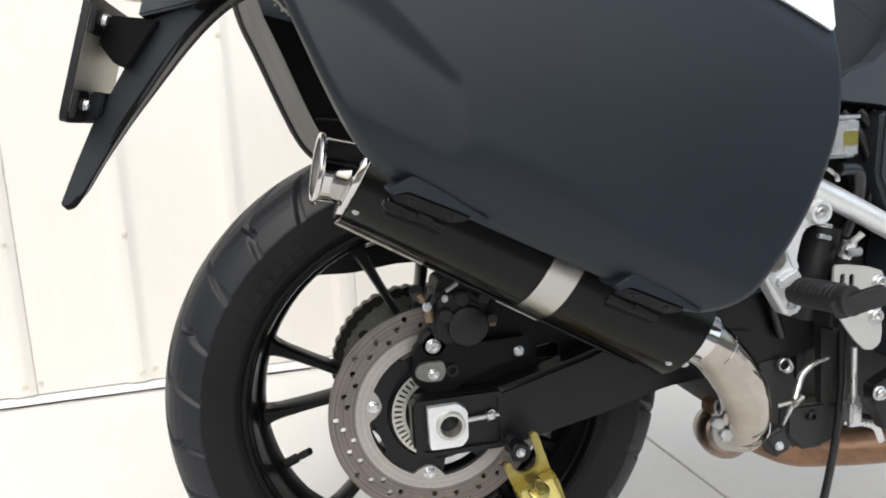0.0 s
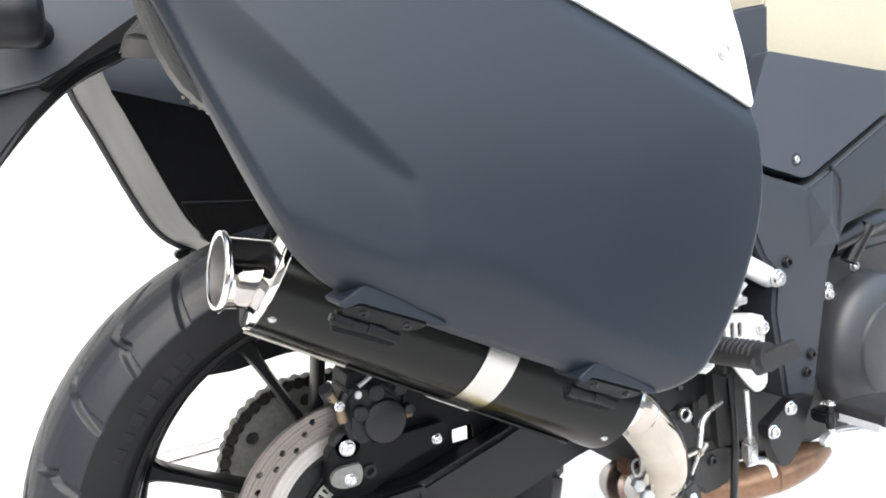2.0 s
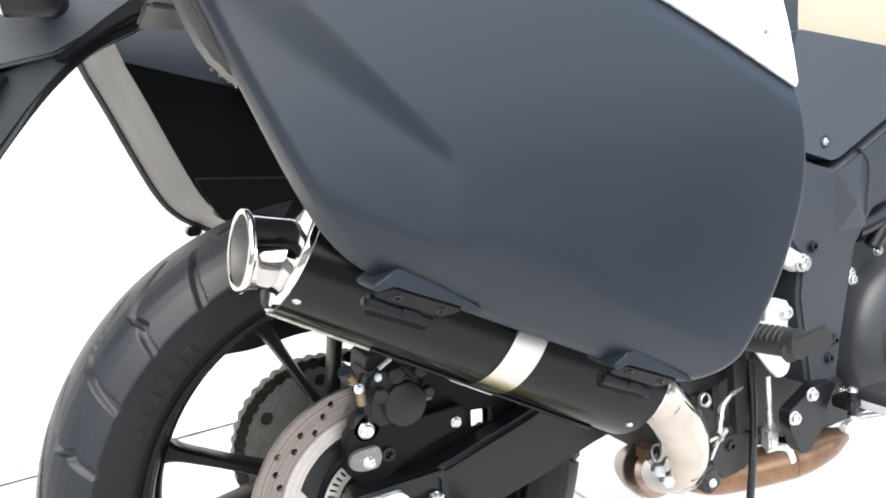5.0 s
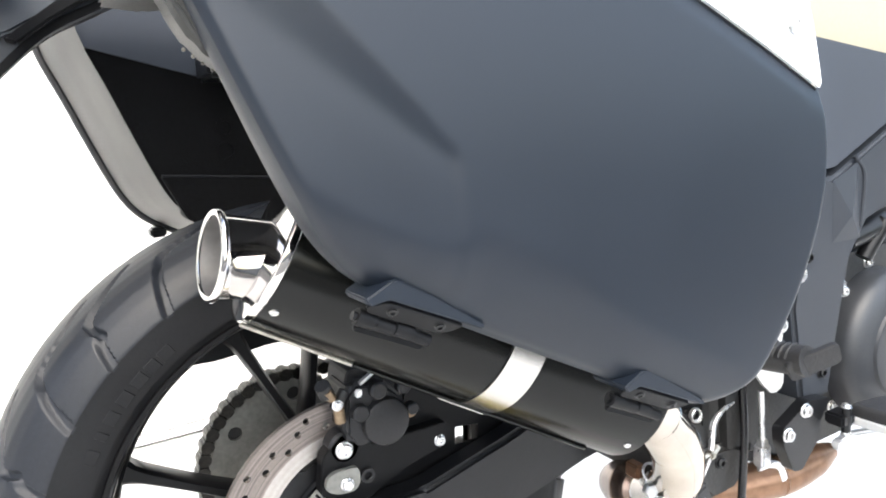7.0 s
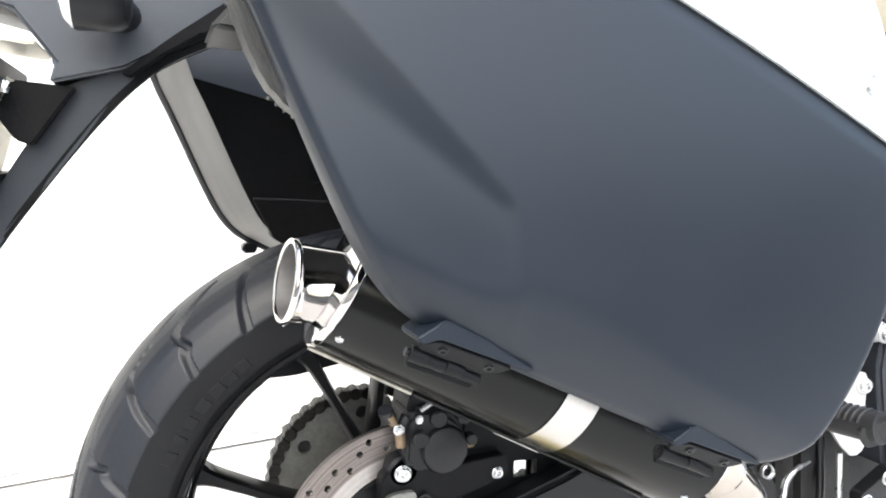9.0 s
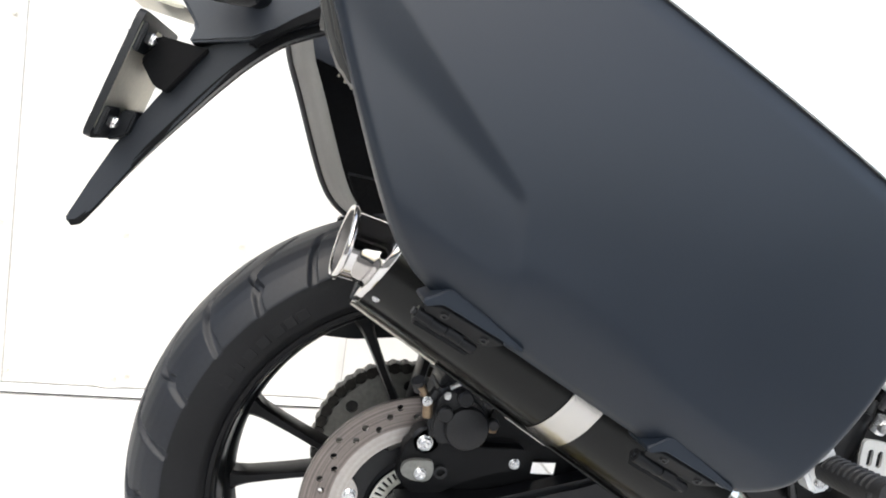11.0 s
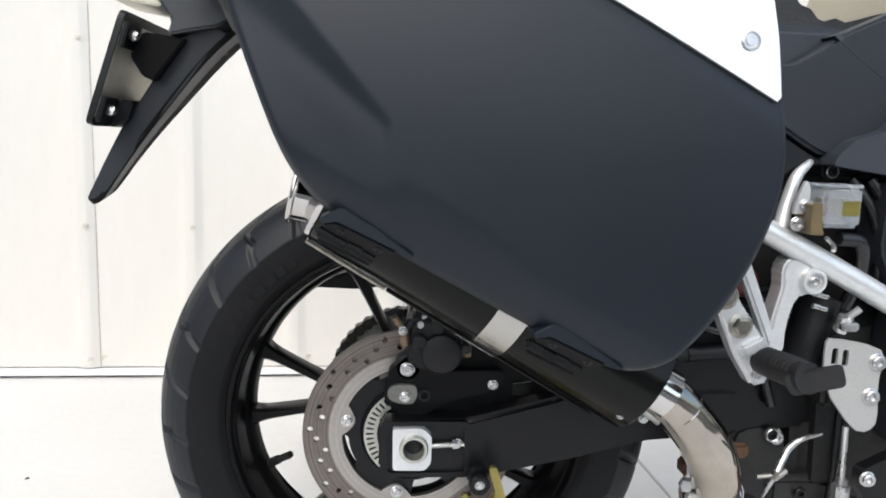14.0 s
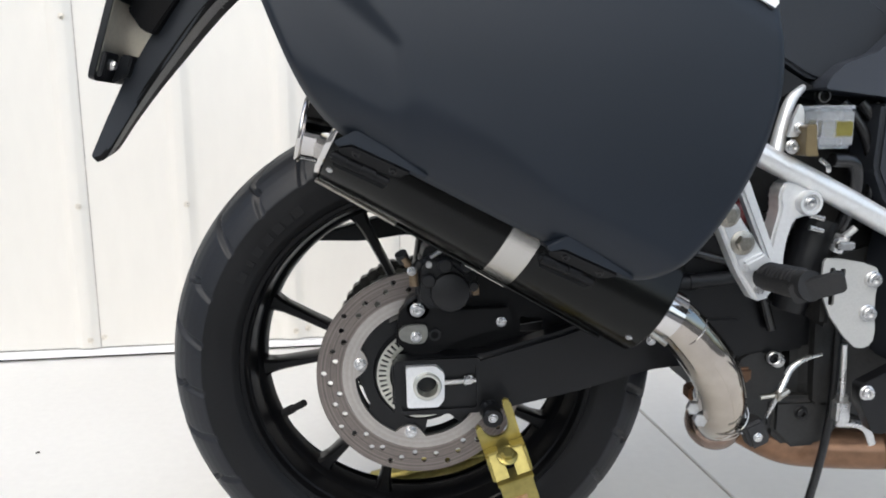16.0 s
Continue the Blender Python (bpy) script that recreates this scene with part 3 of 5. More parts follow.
def brake_disc():
    c = (AX, AZ)
    holes = []
    seq = (0.1235, 0.1105, 0.1165, 0.1070, 0.1160)
    for k in range(50):
        a = 2 * math.pi * (k + 0.15 * (k % 2)) / 50 - 0.05
        r = seq[-k % 5]
        holes.append(ring_pts(0.0037, 12, (c[0] + r * math.cos(a), c[1] + r * math.sin(a))))
    band = sheet(ring_pts(0.1325, 120, c), [ring_pts(0.1005, 100, c)] + holes, -0.098, -0.0925)
    disc = part("brake_disc", band, DISCBAND, bike, "drilled brake disc with a worn brown band", 30)
    inner = []
    for k in range(240):
        a = 2 * math.pi * k / 240
        near = min(abs(((a - radians(169 + 90 * q)) + math.pi) % (2 * math.pi) - math.pi) for q in range(4))
        r = 0.0845 - 0.0145 * max(0, math.cos(min(near / radians(13), 1) * math.pi / 2)) ** 0.7
        inner.append((c[0] + r * math.cos(a), c[1] + r * math.sin(a)))
    part("disc_carrier", sheet(ring_pts(0.1003, 100, c), [inner], -0.0975, -0.093), DISCINNER, disc, "bare steel inner ring")
    for q in range(4):
        a = radians(169 + 90 * q)
        bolt(disc, (c[0] + 0.0795 * math.cos(a), -0.0975, c[1] + 0.0795 * math.sin(a)), 0.75, SOCKET_M)
    # black hub cover with open windows between the arms
    wins = []
    for q in range(4):
        pts = []
        for s in np.linspace(-32, 1, 12):
            a = radians(169 + 45 + 90 * q + s)
            pts.append((c[0] + 0.0828 * math.cos(a), c[1] + 0.0828 * math.sin(a)))
        low = 0.0650 if q == 1 else 0.0770
        for s in np.linspace(-3, -28, 8):
            a = radians(169 + 45 + 90 * q + s)
            pts.append((c[0] + low * math.cos(a), c[1] + low * math.sin(a)))
        wins.append(pts)
    part("disc_spider", sheet(ring_pts(0.0875, 80, c), wins, -0.0925, -0.074), BLACKPAINT, disc, "black disc mount on the hub")
    slots = []
    for k in range(48):
        a = 2 * math.pi * k / 48
        u, v = Vector((math.cos(a), math.sin(a))), Vector((-math.sin(a), math.cos(a)))
        o = Vector(c)
        slots.append([tuple(o + u * r + v * s) for r, s in ((0.0455, -0.0012), (0.0545, -0.0016), (0.0545, 0.0016), (0.0455, 0.0012))])
    part("sensor_ring", sheet(ring_pts(0.0572, 96, c), [ring_pts(0.041, 80, c)] + slots, -0.1005, -0.0985), RINGSTEEL, disc, "slotted steel speed sensor ring")
    part("sensor_ring_seat", lathe([(0.0985, 0.060), (0.094, 0.062), (0.094, 0.03), (0.0985, 0.03)], WHEEL, 64), BLACKPAINT, disc)


def sprocket_and_chain():
    c = (AX, AZ)
    outline = []
    for k in range(41):
        for f, r in ((0, 0.1005), (0.3, 0.106), (0.5, 0.1065), (0.7, 0.106)):
            a = 2 * math.pi * (k + f) / 41
            outline.append((c[0] + r * math.cos(a), c[1] + r * math.sin(a)))
    wins = [ring_pts(0.0085, 16, (c[0] + 0.082 * math.cos(radians(24 + 60 * q)), c[1] + 0.082 * math.sin(radians(24 + 60 * q)))) for q in range(6)]
    sp = part("sprocket", sheet(outline, wins, 0.092, 0.098), SPROCKET, bike, "steel rear sprocket")
    part("sprocket_back", sheet(ring_pts(0.094, 64, c), [], 0.0985, 0.101), DARK, sp)
    # links round the sprocket and along both runs
    link = finish(join(lathe([(-0.0105, 0), (-0.0105, 0.0078), (-0.0075, 0.0082), (0.0075, 0.0082), (0.0105, 0.0078), (0.0105, 0)], Matrix.Rotation(radians(90), 4, "X"), 10),
                       block((-0.008, -0.0095, -0.0058), (0.008, 0.0095, 0.0058), 0.001, None, 1)), "chain_link")
    link.materials.append(CHAINSTEEL)
    chain = root("drive_chain", (AX, 0.095, AZ - 0.112), "dark oiled drive chain on the rear sprocket", "chain")
    chain.parent = None
    r = 0.1085
    n = 0
    for k in range(30):
        a = radians(82) + k * 2 * math.asin(0.0079 / r)
        if a > radians(283):
            break
        p = Vector((c[0] + r * math.cos(a), 0.095, c[1] + r * math.sin(a)))
        again("chain_link", link, Matrix.Translation(p) @ Matrix.Rotation(-(a + math.pi / 2), 4, "Y"), chain)
    for start, end in (((c[0] + 0.015, c[1] + 0.1075), (0.52, 0.435)), ((c[0] + 0.024, c[1] - 0.106), (0.52, 0.365))):
        a, b = Vector(start), Vector(end)
        count = int((b - a).length / 0.0159)
        ang = math.atan2(b.y - a.y, b.x - a.x)
        for k in range(count):
            p = a.lerp(b, k / count)
            again("chain_link", link, Matrix.Translation((p.x, 0.095, p.y)) @ Matrix.Rotation(-ang, 4, "Y"), chain)


rear_wheel()
brake_disc()
sprocket_and_chain()


def swingarm():
    arm = [(-0.041, 0.371), (0.0, 0.374), (0.065, 0.375), (0.165, 0.402), (0.258, 0.432), (0.290, 0.500), (0.345, 0.525), (0.450, 0.508), (0.560, 0.480), (0.575, 0.40), (0.50, 0.372), (0.432, 0.362), (0.281, 0.348), (0.196, 0.325), (0.09, 0.303), (0.06, 0.301), (-0.030, 0.303), (-0.041, 0.310)]
    body = part("swingarm", prism(arm, -0.138, -0.104, 0.006, 3), BLACKPAINT, bike, "satin black box-section swingarm")
    part("left_arm", prism(arm[:-6] + [(0.320, 0.345), (0.281, 0.319), (0.192, 0.316), (0.09, 0.303)] + arm[-3:], 0.106, 0.138, 0.006, 2), BLACKPAINT, body)
    part("cross_brace", block((0.345, -0.11, 0.39), (0.43, 0.11, 0.50), 0.012), BLACKPAINT, body)
    # recessed adjuster window, axle block, axle and adjuster screw
    part("adjuster_frame", sheet(corners([(-0.039, 0.3735), (0.066, 0.3745), (0.068, 0.3045), (-0.039, 0.3045)], 0.007), [corners([(-0.031, 0.368), (0.060, 0.369), (0.062, 0.311), (-0.031, 0.310)], 0.006)], -0.1425, -0.136), BLACKPAINT, body)
    part("axle_block", sheet(corners([(-0.025, 0.3675), (0.010, 0.3685), (0.021, 0.359), (0.021, 0.326), (0.014, 0.3165), (-0.024, 0.3165)], 0.004), [ring_pts(0.0135, 24, (0.0, 0.3445))], -0.150, -0.136), ALLOY, body, "bare alloy axle block")
    part("axle", lathe([(0.0, 0.0), (0.0, 0.0125), (0.034, 0.0125), (0.034, 0.0205), (0.040, 0.0205), (0.040, 0.0170), (0.0465, 0.0170), (0.048, 0.0158), (0.048, 0.0128), (0.010, 0.0122), (0.010, 0.0)], axis_pose((0.0, -0.108, 0.3445), OUT), 40), RINGSTEEL, body, "hollow steel axle end")
    part("adjuster_screw", join(tube([(0.019, -0.144, 0.345), (0.060, -0.144, 0.347)], 0.0030, 10), tube([(0.046, -0.142, 0.346), (0.053, -0.142, 0.3465)], 0.0065, 6)), BOLTSTEEL, body)
    part("raised_slot", prism(rounded([(0.322, 0.397), (0.390, 0.400), (0.394, 0.416), (0.326, 0.413)], 2), -0.142, -0.136, 0.002), BLACKPAINT, body)
    bolt(body, (0.052, -0.1415, 0.347), 0.55)
    part("bobbin", lathe([(0, 0.006), (0.004, 0.0120), (0.008, 0.0128), (0.014, 0.0090), (0.024, 0.0090), (0.029, 0.0122), (0.034, 0.0122), (0.036, 0.0105), (0.036, 0.0060), (0.034, 0.0055), (0.034, 0)], axis_pose((0.077, -0.136, 0.308), OUT), 32), BLACKPAINT, body, "black stand bobbin")
    bolt(body, (0.077, -0.1695, 0.308), 0.55)
    bolt(body, (0.444, -0.138, 0.357), 1.0, SOCKET_M)
    return body


def rear_brake():
    brk = corners([(-0.036, 0.390), (-0.031, 0.428), (-0.010, 0.447), (0.010, 0.441), (0.020, 0.428), (0.060, 0.429), (0.104, 0.430), (0.109, 0.420), (0.107, 0.408), (0.098, 0.404), (0.060, 0.395), (0.033, 0.384), (0.012, 0.372), (-0.018, 0.372)], 0.004, 3)
    cal = part("caliper", prism([(-0.012, 0.448), (-0.010, 0.488), (0.000, 0.500), (0.030, 0.496), (0.052, 0.478), (0.056, 0.452), (0.044, 0.438), (0.014, 0.432), (-0.004, 0.436)], -0.132, -0.078, 0.006, 3), CALIPER, bike, "grey-black rear brake caliper")
    part("piston_bulge", lathe([(0, 0.0245), (0.012, 0.0240), (0.0145, 0.0228), (0.0155, 0.021), (0.0155, 0)], axis_pose((0.030, -0.124, 0.455), OUT), 40), CALIPER, cal)
    part("bracket", prism(brk, -0.118, -0.101, 0.0025, 2), CASTBLACK, cal, "black caliper bracket")
    # plate behind the bracket with a narrow opening above the swingarm
    guard = sheet([(-0.004, 0.368), (0.016, 0.424), (0.060, 0.440), (0.075, 0.500), (0.300, 0.500), (0.300, 0.405), (0.160, 0.380), (0.060, 0.364)], [corners([(0.121, 0.394), (0.150, 0.394), (0.151, 0.411), (0.122, 0.414)], 0.002)], -0.1030, -0.1000)
    part("inner_guard", guard, CASTBLACK, cal, "black inner guard plate")
    bolt(cal, (-0.009, -0.118, 0.430), 0.85, SOCKET_M)
    lug = prism(corners([(-0.033, 0.396), (-0.031, 0.408), (-0.022, 0.4125), (0.002, 0.4125), (0.004, 0.398), (-0.002, 0.388), (-0.020, 0.389)], 0.006, 3), -0.124, -0.117, 0.0015)
    part("sensor", lug, SPROCKET, cal, "grey wheel speed sensor")
    bolt(cal, (-0.011, -0.124, 0.3975), 0.65, SOCKET_M)
    part("seal_ring", lathe([(0, 0.0055), (0.002, 0.0075), (0.004, 0.0075), (0.004, 0.0045)], axis_pose((0.012, -0.118, 0.3985), OUT), 24), CALIPER, cal)
    part("bridge", prism(corners([(-0.006, 0.478), (0.000, 0.508), (0.024, 0.512), (0.046, 0.500), (0.056, 0.476), (0.040, 0.470)], 0.006, 3), -0.118, -0.070, 0.004, 2), CALIPER, cal)
    for bx, bz, br in ((0.004, 0.470, 0.0085), (0.050, 0.486, 0.0070), (0.058, 0.462, 0.0060)):
        part("boss", lathe([(0, br), (0.008, br), (0.0095, br * 0.8), (0.0095, 0)], axis_pose((bx, -0.131, bz), OUT), 20), CALIPER, cal)
    part("pad_pin", tube([(0.006, -0.134, 0.498), (0.020, -0.134, 0.506)], 0.0026, 10, 2, False), BOLTSTEEL, cal, "bright pad pin")
    part("bracket_boss", lathe([(0, 0.0165), (0.016, 0.0160), (0.018, 0.014), (0.018, 0)], axis_pose((-0.008, -0.100, 0.432), OUT), 32), CALIPER, cal)
    part("bleed_screw", join(tube([(-0.026, -0.132, 0.498), (-0.020, -0.128, 0.488)], 0.0048, 12, 2, False), tube([(-0.014, -0.126, 0.482), (-0.013, -0.126, 0.462)], 0.0055, 12, 2, False)), BRONZE, cal, "dull bronze bleed screw")
    part("bleed_cap", tube([(-0.029, -0.130, 0.503), (-0.024, -0.126, 0.492)], 0.0075, 14, 2, False), BLACKRUBBER, cal)
    bolt(cal, (-0.016, -0.131, 0.481), 0.5)
    part("slide_pin", tube([(-0.016, -0.122, 0.474), (-0.004, -0.122, 0.490)], 0.007, 12, 2, False), CALIPER, cal)
    part("spring_clip", block((0.001, -0.136, 0.485), (0.008, -0.130, 0.493), 0.0015), BOLTSTEEL, cal, "bright pad spring")
    part("hose_banjo", lathe([(-0.006, 0.009), (0.006, 0.009), (0.008, 0.007), (0.008, 0)], axis_pose((0.024, -0.132, 0.488), OUT), 20), CALIPER, cal)
    bolt(bike, (0.095, -0.118, 0.412), 0.6, SOCKET_M)
    part("brake_line_clip", block((0.058, -0.126, 0.448), (0.066, -0.116, 0.462), 0.001), BRONZE, cal, "bronze brake line clip")
    part("brake_hose", tube([(0.055, -0.115, 0.490), (0.12, -0.112, 0.478), (0.22, -0.112, 0.470), (0.33, -0.125, 0.515), (0.43, -0.135, 0.545)], 0.0055, 10), HOSE, cal)


BRONZE = surf("dull_bronze", (0.18, 0.13, 0.082), 0.45, metal=0.6, grain=(300, 0.15), stain=(40, 0.2), bump=None)
swingarm()
rear_brake()


def exhaust():
    rear, front = Vector((-0.0877, -0.2191, 0.6530)), Vector((0.236, -0.245, 0.4665))
    way = (front - rear).normalized()
    front = front - way * 0.003
    length = (front - rear).length
    m = axis_pose(rear, way)
    R = 0.0605
    can = part("muffler", lathe([(0.004, 0.03), (0.004, R - 0.001), (0.006, R), (length - 0.0015, R), (length, R - 0.0015), (length, 0.02)], m, 96), CANBLACK, bike, "round black muffler can")
    cap = [(0.0045, R + 0.0006), (0.0035, R + 0.0014), (0.001, R + 0.0014), (-0.001, R + 0.0008), (-0.002, R - 0.001), (-0.0026, R - 0.004), (-0.0046, 0.044), (-0.0054, 0.03), (-0.0056, 0.0)]
    part("end_cap", lathe(cap, m, 96), CHROME, can, "polished steel end cap")
    part("band", lathe([(0.195, R), (0.195, R + 0.0018), (0.226, R + 0.0018), (0.226, R)], m, 96), BRUSHED, can, "brushed steel mounting band")
    part("front_collar", lathe([(length - 0.003, R - 0.004), (length + 0.002, R - 0.008), (length + 0.004, 0.030), (length + 0.006, 0.024)], m, 64), CANBLACK, can)
    # outlet: flared stub bent towards the level, rolled lip
    tip_way = Vector((-0.97, -0.06, 0.215)).normalized()
    tip_at = Vector((-0.0875, -0.2165, 0.6405))
    tm = axis_pose(tip_at, tip_way)
    r0 = 0.0302
    prof = [(-0.045, 0.0294), (-0.010, 0.0296), (0.0385, r0 + 0.0008), (0.0398, r0 + 0.0012)]
    prof += [(0.0428 - 0.0030 * math.cos(a), r0 + 0.0014 + 0.0032 * math.sin(a)) for a in np.linspace(0.25, 4.0, 14)]
    part("tip", lathe(prof, tm, 96), CHROME, can, "slightly flared chrome outlet with a rolled lip")
    part("tip_bore", lathe([(0.0440, r0 - 0.0012), (0.036, r0 - 0.0022), (0.004, r0 - 0.0040), (0.004, 0)], tm, 64), BORE, can)
    # rivets round both ends
    side = way.cross(Vector((0, 0, 1))).normalized()
    up = side.cross(way)
    for k in range(4):
        a = radians(-43 + 90 * k)
        n = side * math.cos(a) + up * math.sin(a)
        for s in (0.013, length - 0.014):
            bolt(can, rear + way * s + n * R, 0.65, RIVET_M, n, "rivet")
    part("band_foot", tube([rear + way * 0.180 - up * (R + 0.0022) + side * 0.008, rear + way * 0.226 - up * (R + 0.0022) + side * 0.008], 0.0022, 8, 2, False), BRUSHED, can)
    part("rail_end", tube([rear + way * 0.002 - up * (R + 0.0008) + side * 0.012, rear + way * 0.095 - up * (R + 0.0008) + side * 0.012], 0.0021, 8), DULLBOLT, can, "bare steel end of the seam")
    part("underside_rail", tube([rear + way * 0.096 - up * (R + 0.0005) + side * 0.012, rear + way * (length - 0.03) - up * (R + 0.0005) + side * 0.012], 0.0022, 8), CANBLACK, can)
    # link pipe: forward and down, then round and inward to the clamp
    f = front + way * 0.0
    low = Vector((-0.0026, 0, -0.0026))
    pts = [f - way * 0.02 + low, f + way * 0.012 + low, (0.2655, -0.244, 0.4410), (0.2850, -0.240, 0.4205), (0.3030, -0.235, 0.3995), (0.3185, -0.228, 0.3790), (0.331, -0.218, 0.356), (0.341, -0.205, 0.332), (0.352, -0.178, 0.304), (0.370, -0.136, 0.278)]
    pipe = part("link_pipe", tube(pts, [0.0255, 0.0255, 0.0256, 0.0262, 0.0272, 0.0278, 0.0278, 0.0274, 0.0270, 0.0262], 40, 8), ELBOWSTEEL, bike, "bent polished stainless link pipe")
    part("sleeve", tube([f - way * 0.006 + low, f + way * 0.034 + low], [0.0274, 0.0268], 40, 2, False), CHROME, pipe, "polished slip joint sleeve")
    part("spring_tab", tube([f + way * 0.014 - up * 0.029 + side * 0.014, f + way * 0.036 - up * 0.032 + side * 0.014], 0.003, 8), DULLBOLT, pipe)
    bolt(pipe, f + way * 0.022 - up * 0.037 + side * 0.010, 0.45, BOLT_M, side)
    part("tab_plate", block(f + way * 0.02 - up * 0.040 - Vector((0.010, 0.0, 0.006)), f + way * 0.02 - up * 0.030 + Vector((0.010, 0.006, 0.006)), 0.002), BLACKPAINT, pipe)
    part("weld_bead", lathe([(-0.0012, 0.0270), (0, 0.0279), (0.0012, 0.0270)], axis_pose((0.3105, -0.2315, 0.3905), (0.6, 0.25, -0.76)), 40), ELBOWSTEEL, pipe)
    part("weld_bead", lathe([(-0.0010, 0.0256), (0, 0.0260), (0.0010, 0.0256)], axis_pose((0.2765, -0.2425, 0.4305), (0.66, 0.10, -0.74)), 40), ELBOWSTEEL, pipe)
    for q in range(3):
        hook = [(0.330 + 0.004 * q + 0.009 * math.cos(a), -0.176 + 0.004 * math.sin(a), 0.330 - 0.012 * q + 0.009 * math.sin(a)) for a in np.linspace(0.4, 5.6, 14)]
        part("spring_loop", tube(hook, 0.0016, 8, 2), BOLTSTEEL, pipe, "bright exhaust spring loop")
    # clamp and the wide joint with its browned face
    jm = axis_pose((0.392, -0.084, 0.254), (0.33, 0.88, -0.33))
    part("joint", lathe([(-0.034, 0.020), (-0.031, 0.028), (-0.024, 0.033), (-0.012, 0.0355), (-0.009, 0.037), (-0.005, 0.037), (-0.003, 0.0355), (0.03, 0.034), (0.06, 0.028)], jm, 48), JOINTSTEEL, pipe, "browned exhaust joint face")
    for at, way2 in (((0.3535, -0.187, 0.3105), (0.33, 0.66, -0.67)), ((0.360, -0.170, 0.2975), (0.33, 0.7, -0.6))):
        part("clamp", lathe([(-0.003, 0.0272), (-0.002, 0.0286), (0.002, 0.0286), (0.003, 0.0272)], axis_pose(at, way2), 48), ELBOWSTEEL, pipe, "bright band clamp")
    for p in ((0.3180, -0.200, 0.3100), (0.3125, -0.192, 0.3215)):
        part("clamp_bolt", lathe([(0, 0), (0, 0.0085), (0.008, 0.0085), (0.010, 0.007), (0.010, 0)], axis_pose(p, (-0.3, -0.93, 0.15)), 6), BOLTSTEEL, pipe)
    part("clamp_lug", block((0.319, -0.168, 0.318), (0.333, -0.146, 0.336), 0.003), BURNT, pipe)
    part("clamp_screw", tube([(0.326, -0.162, 0.322), (0.344, -0.164, 0.288)], 0.0038, 8), BOLTSTEEL, pipe)
    # browned collector running forward under the engine
    col = part("collector", tube([(0.405, -0.06, 0.262), (0.440, -0.085, 0.244), (0.475, -0.110, 0.232), (0.52, -0.12, 0.228), (0.60, -0.145, 0.233), (0.66, -0.150, 0.240), (0.70, -0.15, 0.243)], [0.022, 0.026, 0.027, 0.027, 0.026, 0.023, 0.012], 32, 8), BURNT, bike, "heat-browned exhaust collector")
    part("weld_ring", lathe([(-0.003, 0.0252), (0, 0.0280), (0.003, 0.0252)], axis_pose((0.592, -0.1435, 0.2345), (0.95, -0.25, 0.03)), 32), BURNT, col)


JOINTSTEEL = surf("browned_steel", (0.26, 0.19, 0.155), 0.26, metal=0.9, grain=(90, 0.1), stain=(20, 0.25), bump=(150, 0.05))
exhaust()


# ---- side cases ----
# Near-black with little gloss: shade of undersides and inner faces put into the colour.
UNDERSIDE = surf("underside_shade_black", (0.004, 0.004, 0.0045), 0.8, grain=(200, 0.2), stain=(20, 0.3), bump=(300, 0.2), spec=0.15)
# Hinge black holds the case's shadow, darker than the shell plastic.
HINGE = surf("shaded_hinge_plastic", (0.0035, 0.0037, 0.0045), 0.5, grain=(500, 0.08), stain=(30, 0.15), bump=(1400, 0.1), spec=0.2)
CASE = [(0.162, 0.5245), (0.188, 0.5375), (0.210, 0.562), (0.230, 0.592), (0.246, 0.624), (0.2580, 0.660), (0.2612, 0.690), (0.2592, 0.714), (0.2560, 0.742), (0.2520, 0.787), (0.2465, 0.822),
        (0.2335, 0.870), (0.218, 0.918), (0.185, 0.945), (0.02, 0.962), (-0.150, 0.958), (-0.196, 0.935), (-0.193, 0.885), (-0.168, 0.825), (-0.147, 0.768), (-0.123, 0.706), (-0.107, 0.673), (-0.088, 0.650), (-0.062, 0.633), (0.0, 0.600), (0.105, 0.546), (0.140, 0.528)]


def edge_distance(x, z, loop):
    best = 9.0
    for i in range(len(loop)):
        ax, az = loop[i]
        bx, bz = loop[(i + 1) % len(loop)]
        dx, dz = bx - ax, bz - az
        t = max(0, min(1, ((x - ax) * dx + (z - az) * dz) / (dx * dx + dz * dz)))
        best = min(best, math.hypot(x - ax - t * dx, z - az - t * dz))
    return best


def ease(v):
    v = max(0.0, min(1.0, v))
    return v * v * (3 - 2 * v)


CASE_EDGE = rounded(CASE, 1)


def clamp(v):
    return max(0.0, min(1.0, v))


